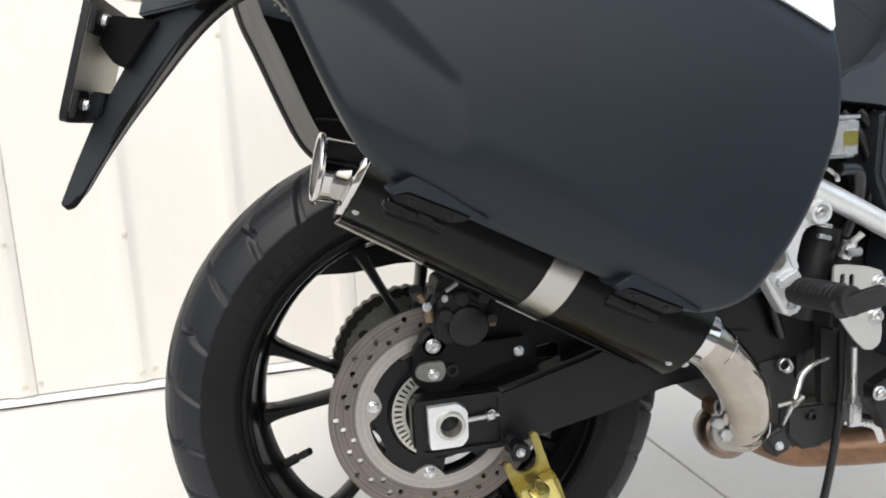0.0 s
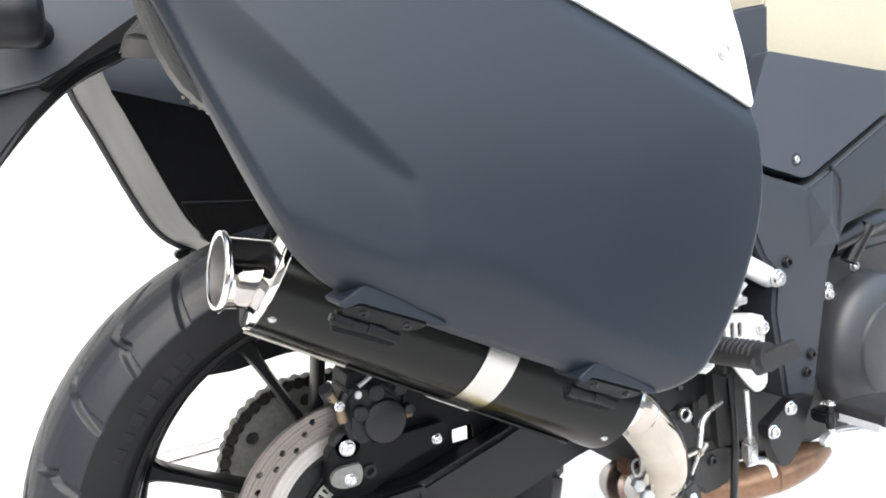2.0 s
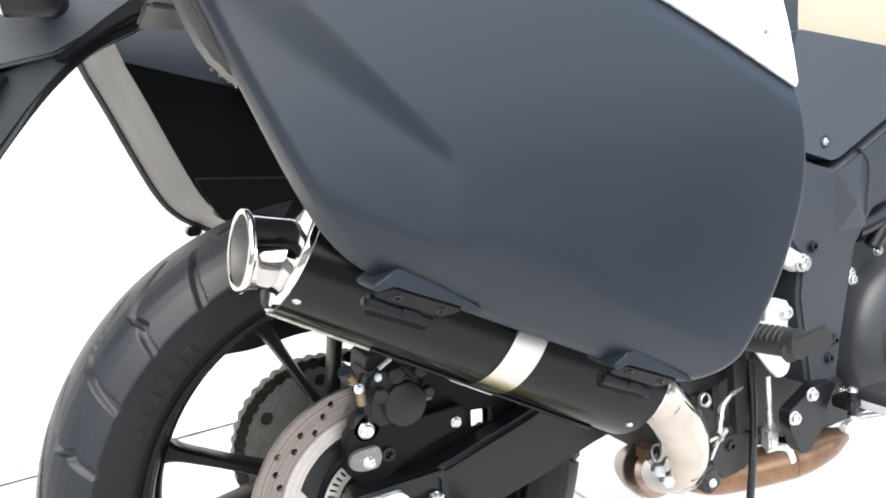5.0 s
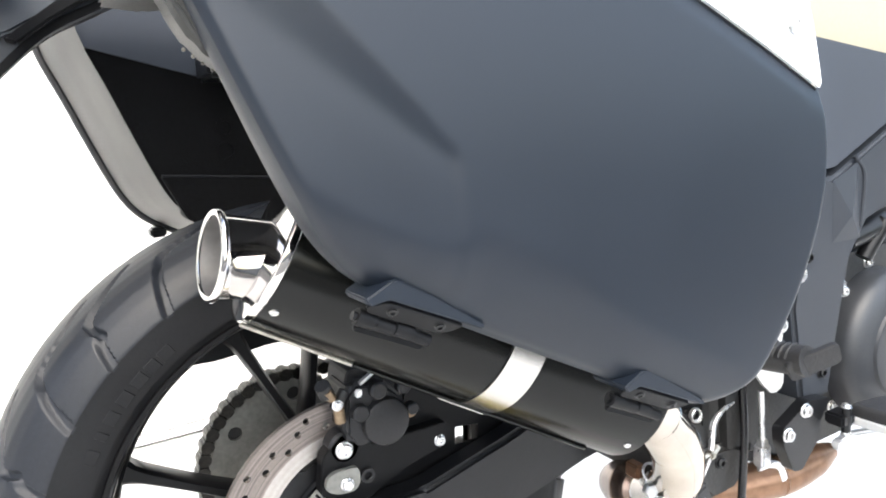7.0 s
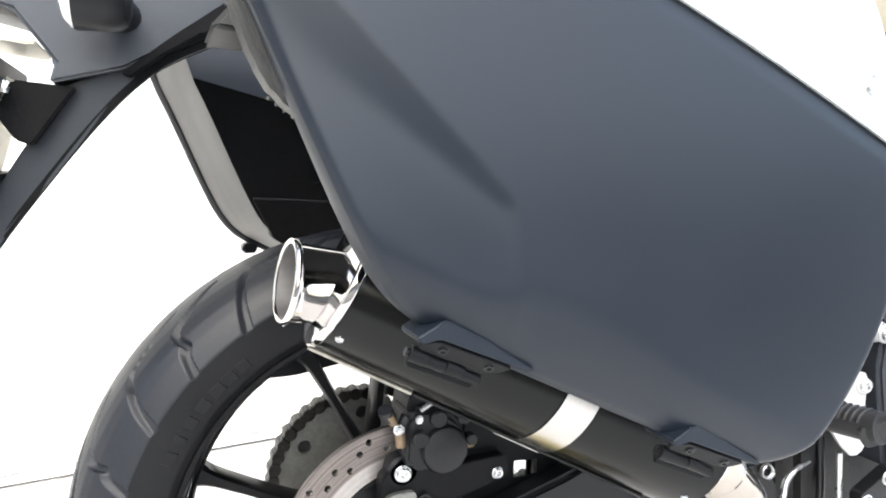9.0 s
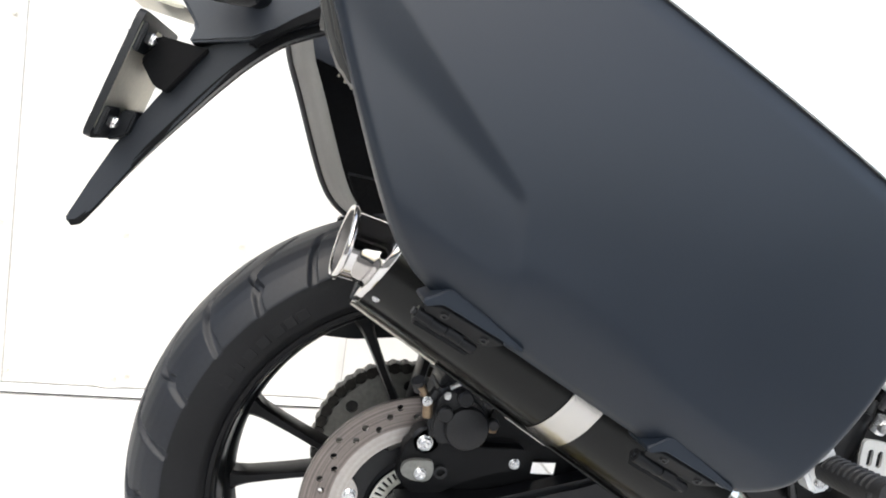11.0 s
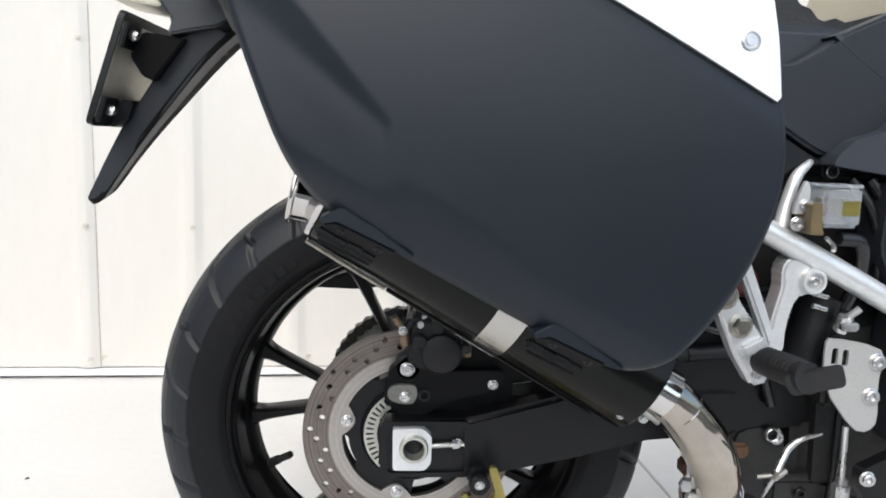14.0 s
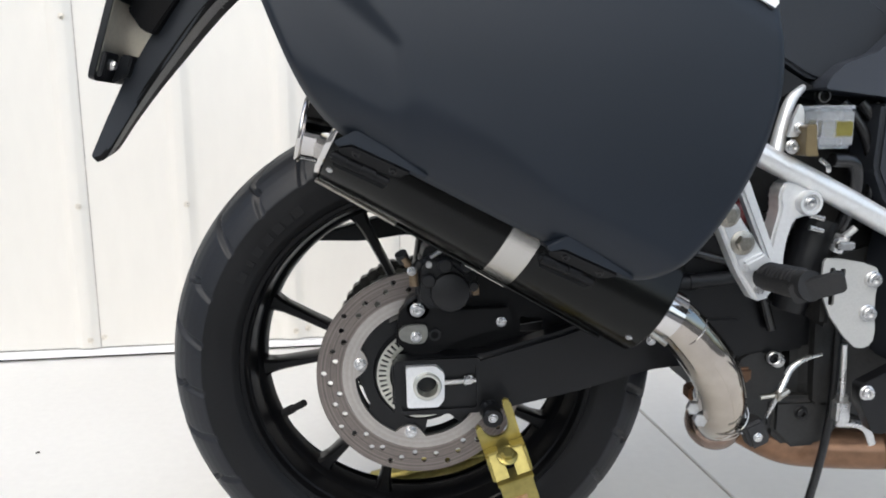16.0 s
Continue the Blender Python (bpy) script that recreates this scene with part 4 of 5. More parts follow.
def case_depth(x, z):
    """How far the outer face stands out from the bike's middle, at x, z."""
    d = edge_distance(x, z, CASE_EDGE)
    face = 0.414 + 0.018 * ease((x + 0.17) / 0.40) - (0.72 * (z - 0.690) ** 2 if z > 0.690 else 0.16 * (z - 0.690) ** 2)
    # step: the rear panel lies lower than the forward one behind a slanting face that narrows to a point, then an upright crease
    ax, az = x + 0.034, z - 0.716
    up_line, off = ax * -0.6466 + az * 0.7628, ax * -0.7628 + az * -0.6466
    ramp = 0.36 * max(0.0, off) if up_line > 0 else 0.46 * max(0.0, -ax)
    drop = max(0.0, 0.0020 + 0.062 * up_line) + 0.045 * max(0.0, off) * ease(off / 0.05)
    if ramp > 1e-6 and drop > 1e-6:
        face -= (drop ** -9 + ramp ** -9) ** (-1 / 9)
    # slim chamfer along the lid line
    below = ((0.252 - x) * 0.4803 + (0.7385 - z) * 0.8771)
    face -= 0.0032 * (1 - clamp(below / 0.013))
    # slim bevel along the lower edge
    up = ((x + 0.088) * 0.472 + (z - 0.650) * 0.8816)
    face -= 0.022 * (1 - clamp(up / (0.033 + 0.022 * ease((x + 0.048) / 0.032) - 0.015 * ease((x - 0.02) / 0.08)))) ** 1.7
    rear = face - 0.0045 * (1 - clamp(d / 0.005)) ** 1.3
    fore = face - 0.0030 * (1 - clamp(d / 0.0050)) ** 1.5
    return rear + (fore - rear) * ease((x + 0.06) / 0.12)


def side_case(sign, shift, cut):
    """A moulded case: domed outer shell, white lid panel, inner shell, latches and hinges. sign: -1 the near side, 1 the far side."""
    label = "black textured plastic side case with white lid panel" if cut else "black textured plastic side case behind the wheel"
    case = root("side_case", (0.05 + shift[0], sign * 0.30, 0.52 + shift[1]), label, "motorcycle case", "side cases on the motorcycle")
    cx, cz = 0.05, 0.745

    def put(x, depth, z):
        return (x + shift[0], sign * depth, z + shift[1])

    loop = rounded(CASE, 2)
    n = len(loop)
    bm = bmesh.new()
    rings = []
    for s in (1.0, 0.997, 0.992, 0.986, 0.978, 0.968, 0.956, 0.942, 0.926, 0.91):
        flat = [(cx + (x - cx) * s, cz + (z - cz) * s) for x, z in loop]
        rings.append([bm.verts.new(put(x, case_depth(x, z), z)) for x, z in flat])
    for a, b in zip(rings, rings[1:]):
        for k in range(n):
            bm.faces.new((a[k], a[(k + 1) % n], b[(k + 1) % n], b[k]))
    core = [(cx + (x - cx) * 0.898, cz + (z - cz) * 0.898) for x, z in loop]
    pts = [Vector(p) for p in flat]
    step = 0.0036
    for i in range(142):
        for j in range(132):
            x, z = -0.22 + i * step, 0.50 + j * step
            if inside(x, z, core):
                pts.append(Vector((x, z)))
    vs, es, fs, *_ = geometry.delaunay_2d_cdt(pts, [(k, (k + 1) % n) for k in range(n)], [], 1, 1e-7)
    fresh = rings[-1] + [bm.verts.new(put(v.x, case_depth(v.x, v.y), v.y)) for v in vs[n:]]
    for f in fs:
        bm.faces.new([fresh[i] for i in f])
    made = rings[0]
    # returned rim at the parting line
    r1 = [bm.verts.new(put(x, 0.372, z)) for x, z in loop]
    r2 = [bm.verts.new(put(cx + (x - cx) * 0.97, 0.371, cz + (z - cz) * 0.97)) for x, z in loop]
    for a, b in ((made, r1), (r1, r2)):
        for k in range(n):
            bm.faces.new((a[k], a[(k + 1) % n], b[(k + 1) % n], b[k]))
    part("outer_shell", bm, SHELL, case, "", 50)

    # inner shell, with the exhaust recess on the near side
    if cut:
        inner = [(0.150, 0.585), (0.190, 0.580), (0.218, 0.606), (0.236, 0.645), (0.242, 0.69), (0.236, 0.80), (0.225, 0.90), (0.18, 0.935), (-0.14, 0.95), (-0.188, 0.93), (-0.187, 0.885), (-0.176, 0.828), (-0.166, 0.797), (-0.155, 0.777), (-0.138, 0.764), (0.02, 0.675)]
        part("inner_shell", prism(inner, -0.374, -0.344, 0.005, 3), INNER, case, "grey-black inner shell cut away for the exhaust")
        part("mount_side", prism([(0.03, 0.70), (0.19, 0.63), (0.222, 0.67), (0.222, 0.80), (0.20, 0.90), (-0.09, 0.92), (-0.09, 0.80)], -0.342, -0.150, 0.012, 3), PLASTIC, case, "black mounting side of the case")
        for k in range(5):
            p = Vector((-0.156, 0.778)).lerp(Vector((-0.138, 0.764)), k / 4)
            part("vent_stub", block((p.x - 0.0009, -0.351, p.y - 0.0013), (p.x + 0.0009, -0.349, p.y + 0.0008), 0.0004), DULLBOLT, case)
    else:
        inner = [(x * 0.985 + cx * 0.015, z * 0.985 + cz * 0.015) for x, z in rounded(CASE, 1)]


        def fold(x, z):
            """Height over the fold where the inner face leans back."""
            return z - 0.8275 + 0.29 * (x + 0.13)

        bm = bmesh.new()
        rows = []
        for depth, grow in ((0.373, 1.0), (0.352, 1.0), (0.20, 0.905), (0.130, 0.858), (0.124, 0.852)):
            row = []
            for x, z in inner:
                x1, z1 = cx + (x - cx) * grow, cz + (z - cz) * grow
                back = 0.55 * max(0.0, fold(x1 + shift[0], z1 + shift[1])) if depth < 0.15 else 0.0
                row.append(bm.verts.new(put(x1, depth + back, z1)))
            rows.append(row)
        n2 = len(inner)
        for a, b in zip(rows, rows[1:]):
            for k in range(n2):
                bm.faces.new((a[k], a[(k + 1) % n2], b[(k + 1) % n2], b[k]))
        part("inner_shell", bm, INNER, case, "grey-black inner shell")
        ring = [(cx + (x - cx) * 0.853 + shift[0], cz + (z - cz) * 0.853 + shift[1]) for x, z in inner]
        lower, upper = [], []
        for (x0, z0), (x1, z1) in zip(ring, ring[1:] + ring[:1]):
            a, b = fold(x0, z0), fold(x1, z1)
            (lower if a < 0 else upper).append((x0, z0))
            if a * b < 0:
                t = a / (a - b)
                cross = (x0 + (x1 - x0) * t, z0 + (z1 - z0) * t)
                lower.append(cross)
                upper.append(cross)
        # Below the fold the shell's shade is painted near-black, ledge included.
        part("inner_face", prism(lower, 0.1235, 0.150, 0.0005, 1), UNDERSIDE, case, "inner face of the case, blackened for its shade")
        # Above the fold a lighter charcoal stands for the sky's reflection.
        slope = prism(upper, 0.1225, 0.150, 0.0005, 1)
        for v in slope.verts:
            v.co.y += 0.55 * max(0.0, fold(v.co.x, v.co.z))
        part("upper_slope", slope, COVERDARK, case, "sloping top of the inner shell, greyed for sky light")
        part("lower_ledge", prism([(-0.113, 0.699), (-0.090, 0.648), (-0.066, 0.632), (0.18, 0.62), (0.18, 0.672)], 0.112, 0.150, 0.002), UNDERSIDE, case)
        # Thin paler bar added to paint the ledge's lit top edge.
        part("ledge_edge", tube([(-0.112, 0.112, 0.6985), (0.18, 0.112, 0.6715)], 0.0016, 8, 2, False), PLASTIC, case)
        for hz in (0.722, 0.700 + 0.048):
            part("mount_hole", lathe([(0, 0.011), (0.0015, 0.011), (0.0015, 0.008), (-0.004, 0.0075), (-0.004, 0)], axis_pose((-0.035, 0.122, hz), OUT), 24), UNDERSIDE, case)
        part("rack_mount", block((-0.06, 0.060, 0.80), (0.08, 0.125, 0.83), 0.005), PLASTIC, case, "black rack mount")
        part("edge_bead", tube([put(x, 0.369, z) for x, z in loop[::2]] + [put(*[loop[0][0]], 0.369, loop[0][1])], 0.0062, 8, 2), BLACKRUBBER, case, "black rubber sealing bead")
        part("catch", block(put(-0.082, 0.350, 0.618), put(-0.060, 0.385, 0.632), 0.003), BLACKPAINT, case)
        return case

    # white lid panel, a shade proud of the shell
    def lid(offset, pts):
        inside = []
        for i in range(40):
            for j in range(30):
                x, z = -0.16 + 0.42 * i / 39, 0.73 + 0.22 * j / 29
                if edge_distance(x, z, pts) > 0.006 and within(x, z, pts):
                    inside.append(Vector((x, z)))
        dense = []
        for i in range(len(pts)):
            a, b = Vector(pts[i]), Vector(pts[(i + 1) % len(pts)])
            c = max(1, int((b - a).length / 0.008))
            dense += [a.lerp(b, k / c) for k in range(c)]
        m = len(dense)
        vs, es, fs, *_ = geometry.delaunay_2d_cdt(dense + inside, [(k, (k + 1) % m) for k in range(m)], [], 1, 1e-7)
        bm = bmesh.new()
        top = [bm.verts.new(put(v.x, case_depth(v.x, v.y) + offset, v.y)) for v in vs]
        low = [bm.verts.new(put(v.x, case_depth(v.x, v.y) - 0.004, v.y)) for v in vs]
        seen = set()
        for f in fs:
            bm.faces.new([top[i] for i in f])
            bm.faces.new([low[i] for i in reversed(f)])
            for i in range(len(f)):
                seen.add((f[i], f[(i + 1) % len(f)]))
        for i, j in seen:
            if (j, i) not in seen:
                bm.faces.new((top[j], top[i], low[i], low[j]))
        return bm

    def within(x, z, pts):
        c = False
        for i in range(len(pts)):
            (ax, az), (bx, bz) = pts[i], pts[(i + 1) % len(pts)]
            if (az > z) != (bz > z) and x < (bx - ax) * (z - az) / (bz - az) + ax:
                c = not c
        return c

    seam = [(0.2490, 0.7400), (0.2520, 0.7435), (0.2480, 0.787), (0.2425, 0.822), (0.2300, 0.870), (0.214, 0.914), (0.182, 0.936), (0.02, 0.950), (-0.11, 0.947), (-0.105, 0.938), (0.055, 0.8480), (0.147, 0.7970)]
    part("lid_gasket", lid(0.0006, [(x, z - 0.0016) for x, z in seam]), BLACKRUBBER, case, "black lid seam")
    part("lid", lid(0.0035, seam), LIDWHITE, case, "pearl white lid panel", 40)
    kx, kz = 0.2265, 0.7830
    part("lid_lock", lathe([(-0.002, 0.0075), (0.0010, 0.0075), (0.0016, 0.0064), (0.0004, 0.0055), (0.0004, 0.004), (0.0016, 0.0035), (0.0016, 0)], axis_pose((kx, -(case_depth(kx, kz) + 0.0035), kz), (0.05, -1, 0.05)), 32), BOLTSTEEL, case, "small steel lid lock")

    # hinges on the lower edge
    def hinge(x, y, z):
        H = Matrix.Translation((x, y, z)) @ Matrix.Rotation(radians(25.6), 4, "Y")
        tilt = H @ Matrix.Rotation(radians(42), 4, "X")
        pad = prism([(-0.0445, -0.0045), (-0.0385, 0.0030), (-0.0335, 0.0098), (-0.0300, 0.0113), (-0.0040, 0.0088), (0.0340, 0.0022), (0.0330, -0.0004), (-0.0305, -0.0008), (-0.0400, -0.0075)], -0.003, 0.030, 0.0010, 3)
        pad.transform(H)
        h = part("hinge", pad, SHELL, case, "black moulded hinge boss on the lower edge")
        plate = prism(corners([(-0.0400, -0.0085), (-0.0305, -0.0012), (0.0205, -0.0004), (0.0160, -0.0075), (0.0100, -0.0125), (-0.0370, -0.0130)], 0.002, 2), -0.0030, 0.0002, 0.0005, 1)
        plate.transform(tilt)
        part("hinge_plate", plate, HINGE, h)
        for a, b, r, drop in ((-0.0405, -0.0290, 0.0050, 0.0), (-0.0285, -0.0165, 0.0043, 0.0006), (-0.0160, -0.0040, 0.0047, 0.0), (-0.0035, 0.0080, 0.0038, 0.0012)):
            k = tube([(a, 0.0110, -0.0152 - drop), (b, 0.0110, -0.0156 - drop)], r, 16, 2, False)
            k.transform(H)
            part("knuckle", k, HINGE, h)
        pin = tube([(-0.0430, 0.0110, -0.0152), (-0.0400, 0.0110, -0.0152)], 0.0026, 12, 2, False)
        pin.transform(H)
        part("pin", pin, BLACKPAINT, h)
        leaf = block((-0.0385, 0.0125, -0.0235), (0.0070, 0.0165, -0.0150), 0.001)
        leaf.transform(H)
        part("leaf", leaf, HINGE, h)
        for a in (-0.0248, 0.0072):
            again("rivet", DARKBOLT_M, tilt @ Matrix.Translation((a, -0.0030, -0.0062)) @ Vector(OUT).to_track_quat("Z", "Y").to_matrix().to_4x4() @ Matrix.Diagonal((0.36, 0.36, 0.2, 1)), h)

    hinge(-0.0455, -0.3990, 0.6265)
    hinge(0.1225, -0.4110, 0.5420)
    return case


side_case(-1, (0, 0), True)
side_case(1, (-0.022, -0.014), False)


# ---- tail, mudguard, number plate ----
def tail():
    # a tapering channel: lower edge and upper edge along the hanger, with turned-down sides
    low = [(p.x, p.y) for p in smooth_line([Vector(q) for q in ((-0.404, 0.6085), (-0.3915, 0.6150), (-0.366, 0.651), (-0.335, 0.692), (-0.302, 0.732), (-0.268, 0.772), (-0.237, 0.804), (-0.203, 0.831), (-0.157, 0.853))], 4)]
    out = [(-0.411, 0.616)] + low + [(-0.11, 0.876), (-0.12, 0.905), (-0.215, 0.862), (-0.240, 0.830), (-0.288, 0.812), (-0.316, 0.772), (-0.340, 0.738), (-0.366, 0.702), (-0.388, 0.662)]

    def narrowed(bm):
        """Slimmer towards the tip, with the far flank cut higher than the near one."""
        for v in bm.verts:
            if v.co.y > 0:
                v.co.z, v.co.x = v.co.z + 0.008, v.co.x - 0.003
            v.co.y *= 0.5 + 0.5 * ease((v.co.x + 0.41) / 0.17)
        return bm

    mg = part("mudguard", narrowed(prism(out, -0.054, 0.054, 0.0018, 2)), COVERDARK, bike, "charcoal plastic mudguard with number plate hanger")
    # Strip along the guard's lower edge, its shade painted as near-black.
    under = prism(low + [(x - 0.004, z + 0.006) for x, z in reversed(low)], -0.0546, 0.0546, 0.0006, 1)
    part("guard_underside", narrowed(under), UNDERSIDE, mg, "mudguard underside, blackened for its shade")
    # upper tail body above the guard
    body = [(-0.366, 0.886), (-0.322, 0.874), (-0.293, 0.831), (-0.299, 0.813), (-0.238, 0.826), (-0.150, 0.874), (-0.02, 0.905), (0.10, 0.905), (0.10, 0.985), (-0.20, 0.985), (-0.34, 0.955)]
    tb = part("tail_body", prism(body, -0.064, 0.064, 0.003, 3), TAILGREY, bike, "charcoal tail body under the rack")
    part("tail_light", prism([(-0.385, 0.895), (-0.366, 0.884), (-0.352, 0.910), (-0.366, 0.945)], -0.06, 0.06, 0.006, 3), REDLENS, tb, "red tail light")
    # Pale strip for the underside of the tail light.
    part("light_strip", prism([(-0.372, 0.866), (-0.322, 0.860), (-0.3055, 0.848), (-0.312, 0.846), (-0.372, 0.856)], -0.055, 0.055, 0.002), PLATEMETAL, tb, "pale cream underside of the tail light")
    # signal lamps on short stalks
    for s in (-1, 1):
        m = axis_pose((-0.248, s * 0.135, 0.873), (-1, s * -0.05, 0.06))
        lamp = part("signal_lamp", lathe([(-0.0215, 0), (-0.0210, 0.014), (-0.0180, 0.0215), (-0.0120, 0.0258), (-0.004, 0.0268), (0.016, 0.0275), (0.020, 0.0275), (0.020, 0.024)], m, 40), PLASTIC, tb, "black turn signal with a clear lens")
        part("lens", lathe([(0.016, 0.0262), (0.022, 0.0262), (0.027, 0.021), (0.030, 0.012), (0.031, 0)], m, 40), LENS, lamp, "clear signal lens")
        part("stalk", tube([(-0.246, s * 0.115, 0.872), (-0.240, s * 0.090, 0.872), (-0.236, s * 0.062, 0.872)], [0.011, 0.012, 0.015], 16), PLASTIC, lamp)
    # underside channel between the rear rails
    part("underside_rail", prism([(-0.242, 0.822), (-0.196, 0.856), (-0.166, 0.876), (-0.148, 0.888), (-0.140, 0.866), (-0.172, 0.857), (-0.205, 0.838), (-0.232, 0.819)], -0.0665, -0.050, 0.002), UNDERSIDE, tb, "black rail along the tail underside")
    rail = part("rear_bracket", prism([(-0.175, 0.842), (-0.150, 0.868), (-0.09, 0.868), (-0.09, 0.845), (-0.140, 0.838)], -0.20, -0.10, 0.004), INNER, tb, "grey case mounting bracket")
    bolt(rail, (-0.150, -0.2, 0.852), 0.5)
    # plate bracket with ears, plate and bolts
    pm = Matrix.Translation((-0.357, 0, 0.770)) @ Matrix.Rotation(radians(18.5), 4, "Y")
    pl = block((-0.0016, -0.0895, -0.058), (0.0016, 0.0895, 0.058), 0.0012)
    pl.transform(pm)
    plate = root("number_plate", (-0.372, 0, 0.712), "bare metal back of a number plate in a black frame", "number plate")
    part("plate_sheet", pl, PLATEMETAL, plate)
    fr = sheet(corners([(-0.092, -0.068), (0.092, -0.068), (0.092, 0.068), (-0.092, 0.068)], 0.012), [[(-0.078, -0.034), (0.078, -0.034), (0.078, 0.034), (-0.078, 0.034)]], 0.0, 0.007)
    fr.transform(pm @ Matrix.Translation((-0.006, 0, 0)) @ Matrix.Rotation(radians(-90), 4, "Z"))
    part("plate_frame", fr, PLASTIC, plate, "black plastic plate frame")
    mount = prism([(-0.343, 0.788), (-0.327, 0.816), (-0.278, 0.810), (-0.298, 0.784), (-0.316, 0.760), (-0.329, 0.765)], -0.060, 0.060, 0.002)
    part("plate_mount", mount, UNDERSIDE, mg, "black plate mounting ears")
    part("plate_foot", prism([(-0.372, 0.704), (-0.358, 0.738), (-0.344, 0.736), (-0.352, 0.712)], -0.050, 0.050, 0.002), PLASTIC, mg)
    for y in (-0.075, 0.075):
        for z in (-0.045, 0.045):
            p = pm @ Vector((0.004, y, z))
            w = pm.to_3x3() @ Vector((1, 0, 0))
            bolt(plate, p + w * 0.008, 0.6, BOLT_M, w)
            bolt(plate, pm @ Vector((-0.0075, y, z)), 0.5, BOLT_M, -w)
            pad = block((0.0018, y - 0.014, z - 0.017), (0.0075, y + 0.030, z + 0.013), 0.0015)
            pad.transform(pm)
            part("bolt_pad", pad, PLASTIC, plate)
            part("spacer", tube([p - w * 0.004, p + w * 0.008], 0.006, 16, 2, False), BLACKRUBBER, plate)


tail()


# ---- frame, seat, tank, foot controls ----
def frame_and_body():
    # silver rear frame
    sub = part("rear_frame_tube", tube([(0.20, -0.150, 0.716), (0.33, -0.186, 0.642), (0.452, -0.195, 0.580), (0.545, -0.195, 0.531)], 0.0135, 24, 6), ALLOY, bike, "silver painted rear frame tube")
    part("upper_strut", tube([(0.436, -0.165, 0.694), (0.426, -0.176, 0.690), (0.4125, -0.180, 0.677), (0.4025, -0.184, 0.650), (0.392, -0.193, 0.618)], [0.0030, 0.0045, 0.0064, 0.0074, 0.0085], 20), ALLOY, sub)
    boss = part("lower_hanger", prism(rounded([(0.396, 0.570), (0.401, 0.588), (0.414, 0.590), (0.442, 0.578), (0.447, 0.558), (0.434, 0.547), (0.419, 0.548), (0.412, 0.529), (0.408, 0.505), (0.409, 0.476), (0.386, 0.476), (0.389, 0.508), (0.393, 0.531), (0.400, 0.558)], 1), -0.200, -0.172, 0.004, 3), ALLOY, sub, "cast silver hanger")
    part("boss_ring", lathe([(0, 0.0145), (0.010, 0.0145), (0.0125, 0.0130), (0.0125, 0.0100), (0.0080, 0.0092), (0.0080, 0.0)], axis_pose((0.430, -0.197, 0.564), OUT), 32), ALLOY, boss)
    bolt(boss, (0.430, -0.205, 0.564), 0.72, SOCKET_M)
    bolt(sub, (0.542, -0.208, 0.532), 1.1, SOCKET_M)
    bolt(sub, (0.349, -0.200, 0.607), 1.0, SOCKET_M)
    part("hanger_eye", lathe([(-0.016, 0.014), (0.002, 0.014), (0.003, 0.012), (0.003, 0)], axis_pose((0.349, -0.197, 0.607), OUT), 28), ALLOY, sub)
    bolt(bike, (0.457, -0.168, 0.683), 1.0, DARKBOLT_M)
    part("bolt_rim", lathe([(0, 0.0075), (0.0062, 0.0075), (0.0070, 0.0066), (0.0062, 0.0058)], axis_pose((0.457, -0.168, 0.683), OUT), 24), BOLTSTEEL, bike)
    # passenger step: forged arm, two bolts, rubber-clad peg
    arm = part("step_arm", prism([(0.262, 0.604), (0.280, 0.600), (0.3045, 0.561), (0.3270, 0.530), (0.3365, 0.516), (0.3430, 0.479), (0.3250, 0.4735), (0.3040, 0.505), (0.2785, 0.560)], -0.295, -0.272, 0.004, 3), ALLOY, bike, "silver forged passenger step arm")
    part("arm_web", prism([(0.300, 0.625), (0.314, 0.622), (0.3595, 0.516), (0.3500, 0.510), (0.3170, 0.583)], -0.268, -0.252, 0.003), ALLOY, arm)
    part("arm_face", prism([(0.307, 0.516), (0.328, 0.527), (0.336, 0.515), (0.312, 0.505)], -0.302, -0.292, 0.0025), ALLOY, arm)
    bolt(arm, (0.2895, -0.295, 0.5645), 1.0, STEPBOLT_M)
    bolt(arm, (0.3065, -0.295, 0.5360), 1.0, STEPBOLT_M)
    part("pivot_pin", lathe([(0, 0.005), (0.004, 0.0045), (0.004, 0)], axis_pose((0.3265, -0.295, 0.488), OUT), 16), BOLTSTEEL, arm)
    peg = part("passenger_peg", tube([(0.332, -0.292, 0.500), (0.336, -0.33, 0.503), (0.340, -0.362, 0.506)], [0.0135, 0.0145, 0.0150], 28, 6, True, True, 0.9), BLACKRUBBER, bike, "black rubber passenger footpeg")
    for k in range(9):
        c = Vector((0.3340, -0.302, 0.502)).lerp(Vector((0.3385, -0.350, 0.5055)), k / 8)
        arc = [c + Vector((0.0143 * math.cos(a), 0, 0.0135 * math.sin(a))) for a in np.linspace(1.35, 2.9, 7)]
        part("peg_rib", tube(arc, 0.0016, 6, 1, False), BLACKRUBBER, peg)
    la = Vector((0.75, -0.50, 0.40)).normalized()
    nb = Vector((-0.45, -0.86, -0.2))
    nb = (nb - la * nb.dot(la)).normalized()
    turn = Matrix((la, -nb, la.cross(-nb))).transposed().to_4x4()
    end = prism(corners([(-0.023, -0.010), (0.023, -0.011), (0.026, 0.009), (-0.023, 0.011)], 0.0055), -0.003, 0.004, 0.0020, 3)
    end.transform(Matrix.Translation((0.344, -0.364, 0.505)) @ turn)
    part("peg_end", end, BLACKRUBBER, peg, "slanted flared rubber end of the footpeg")
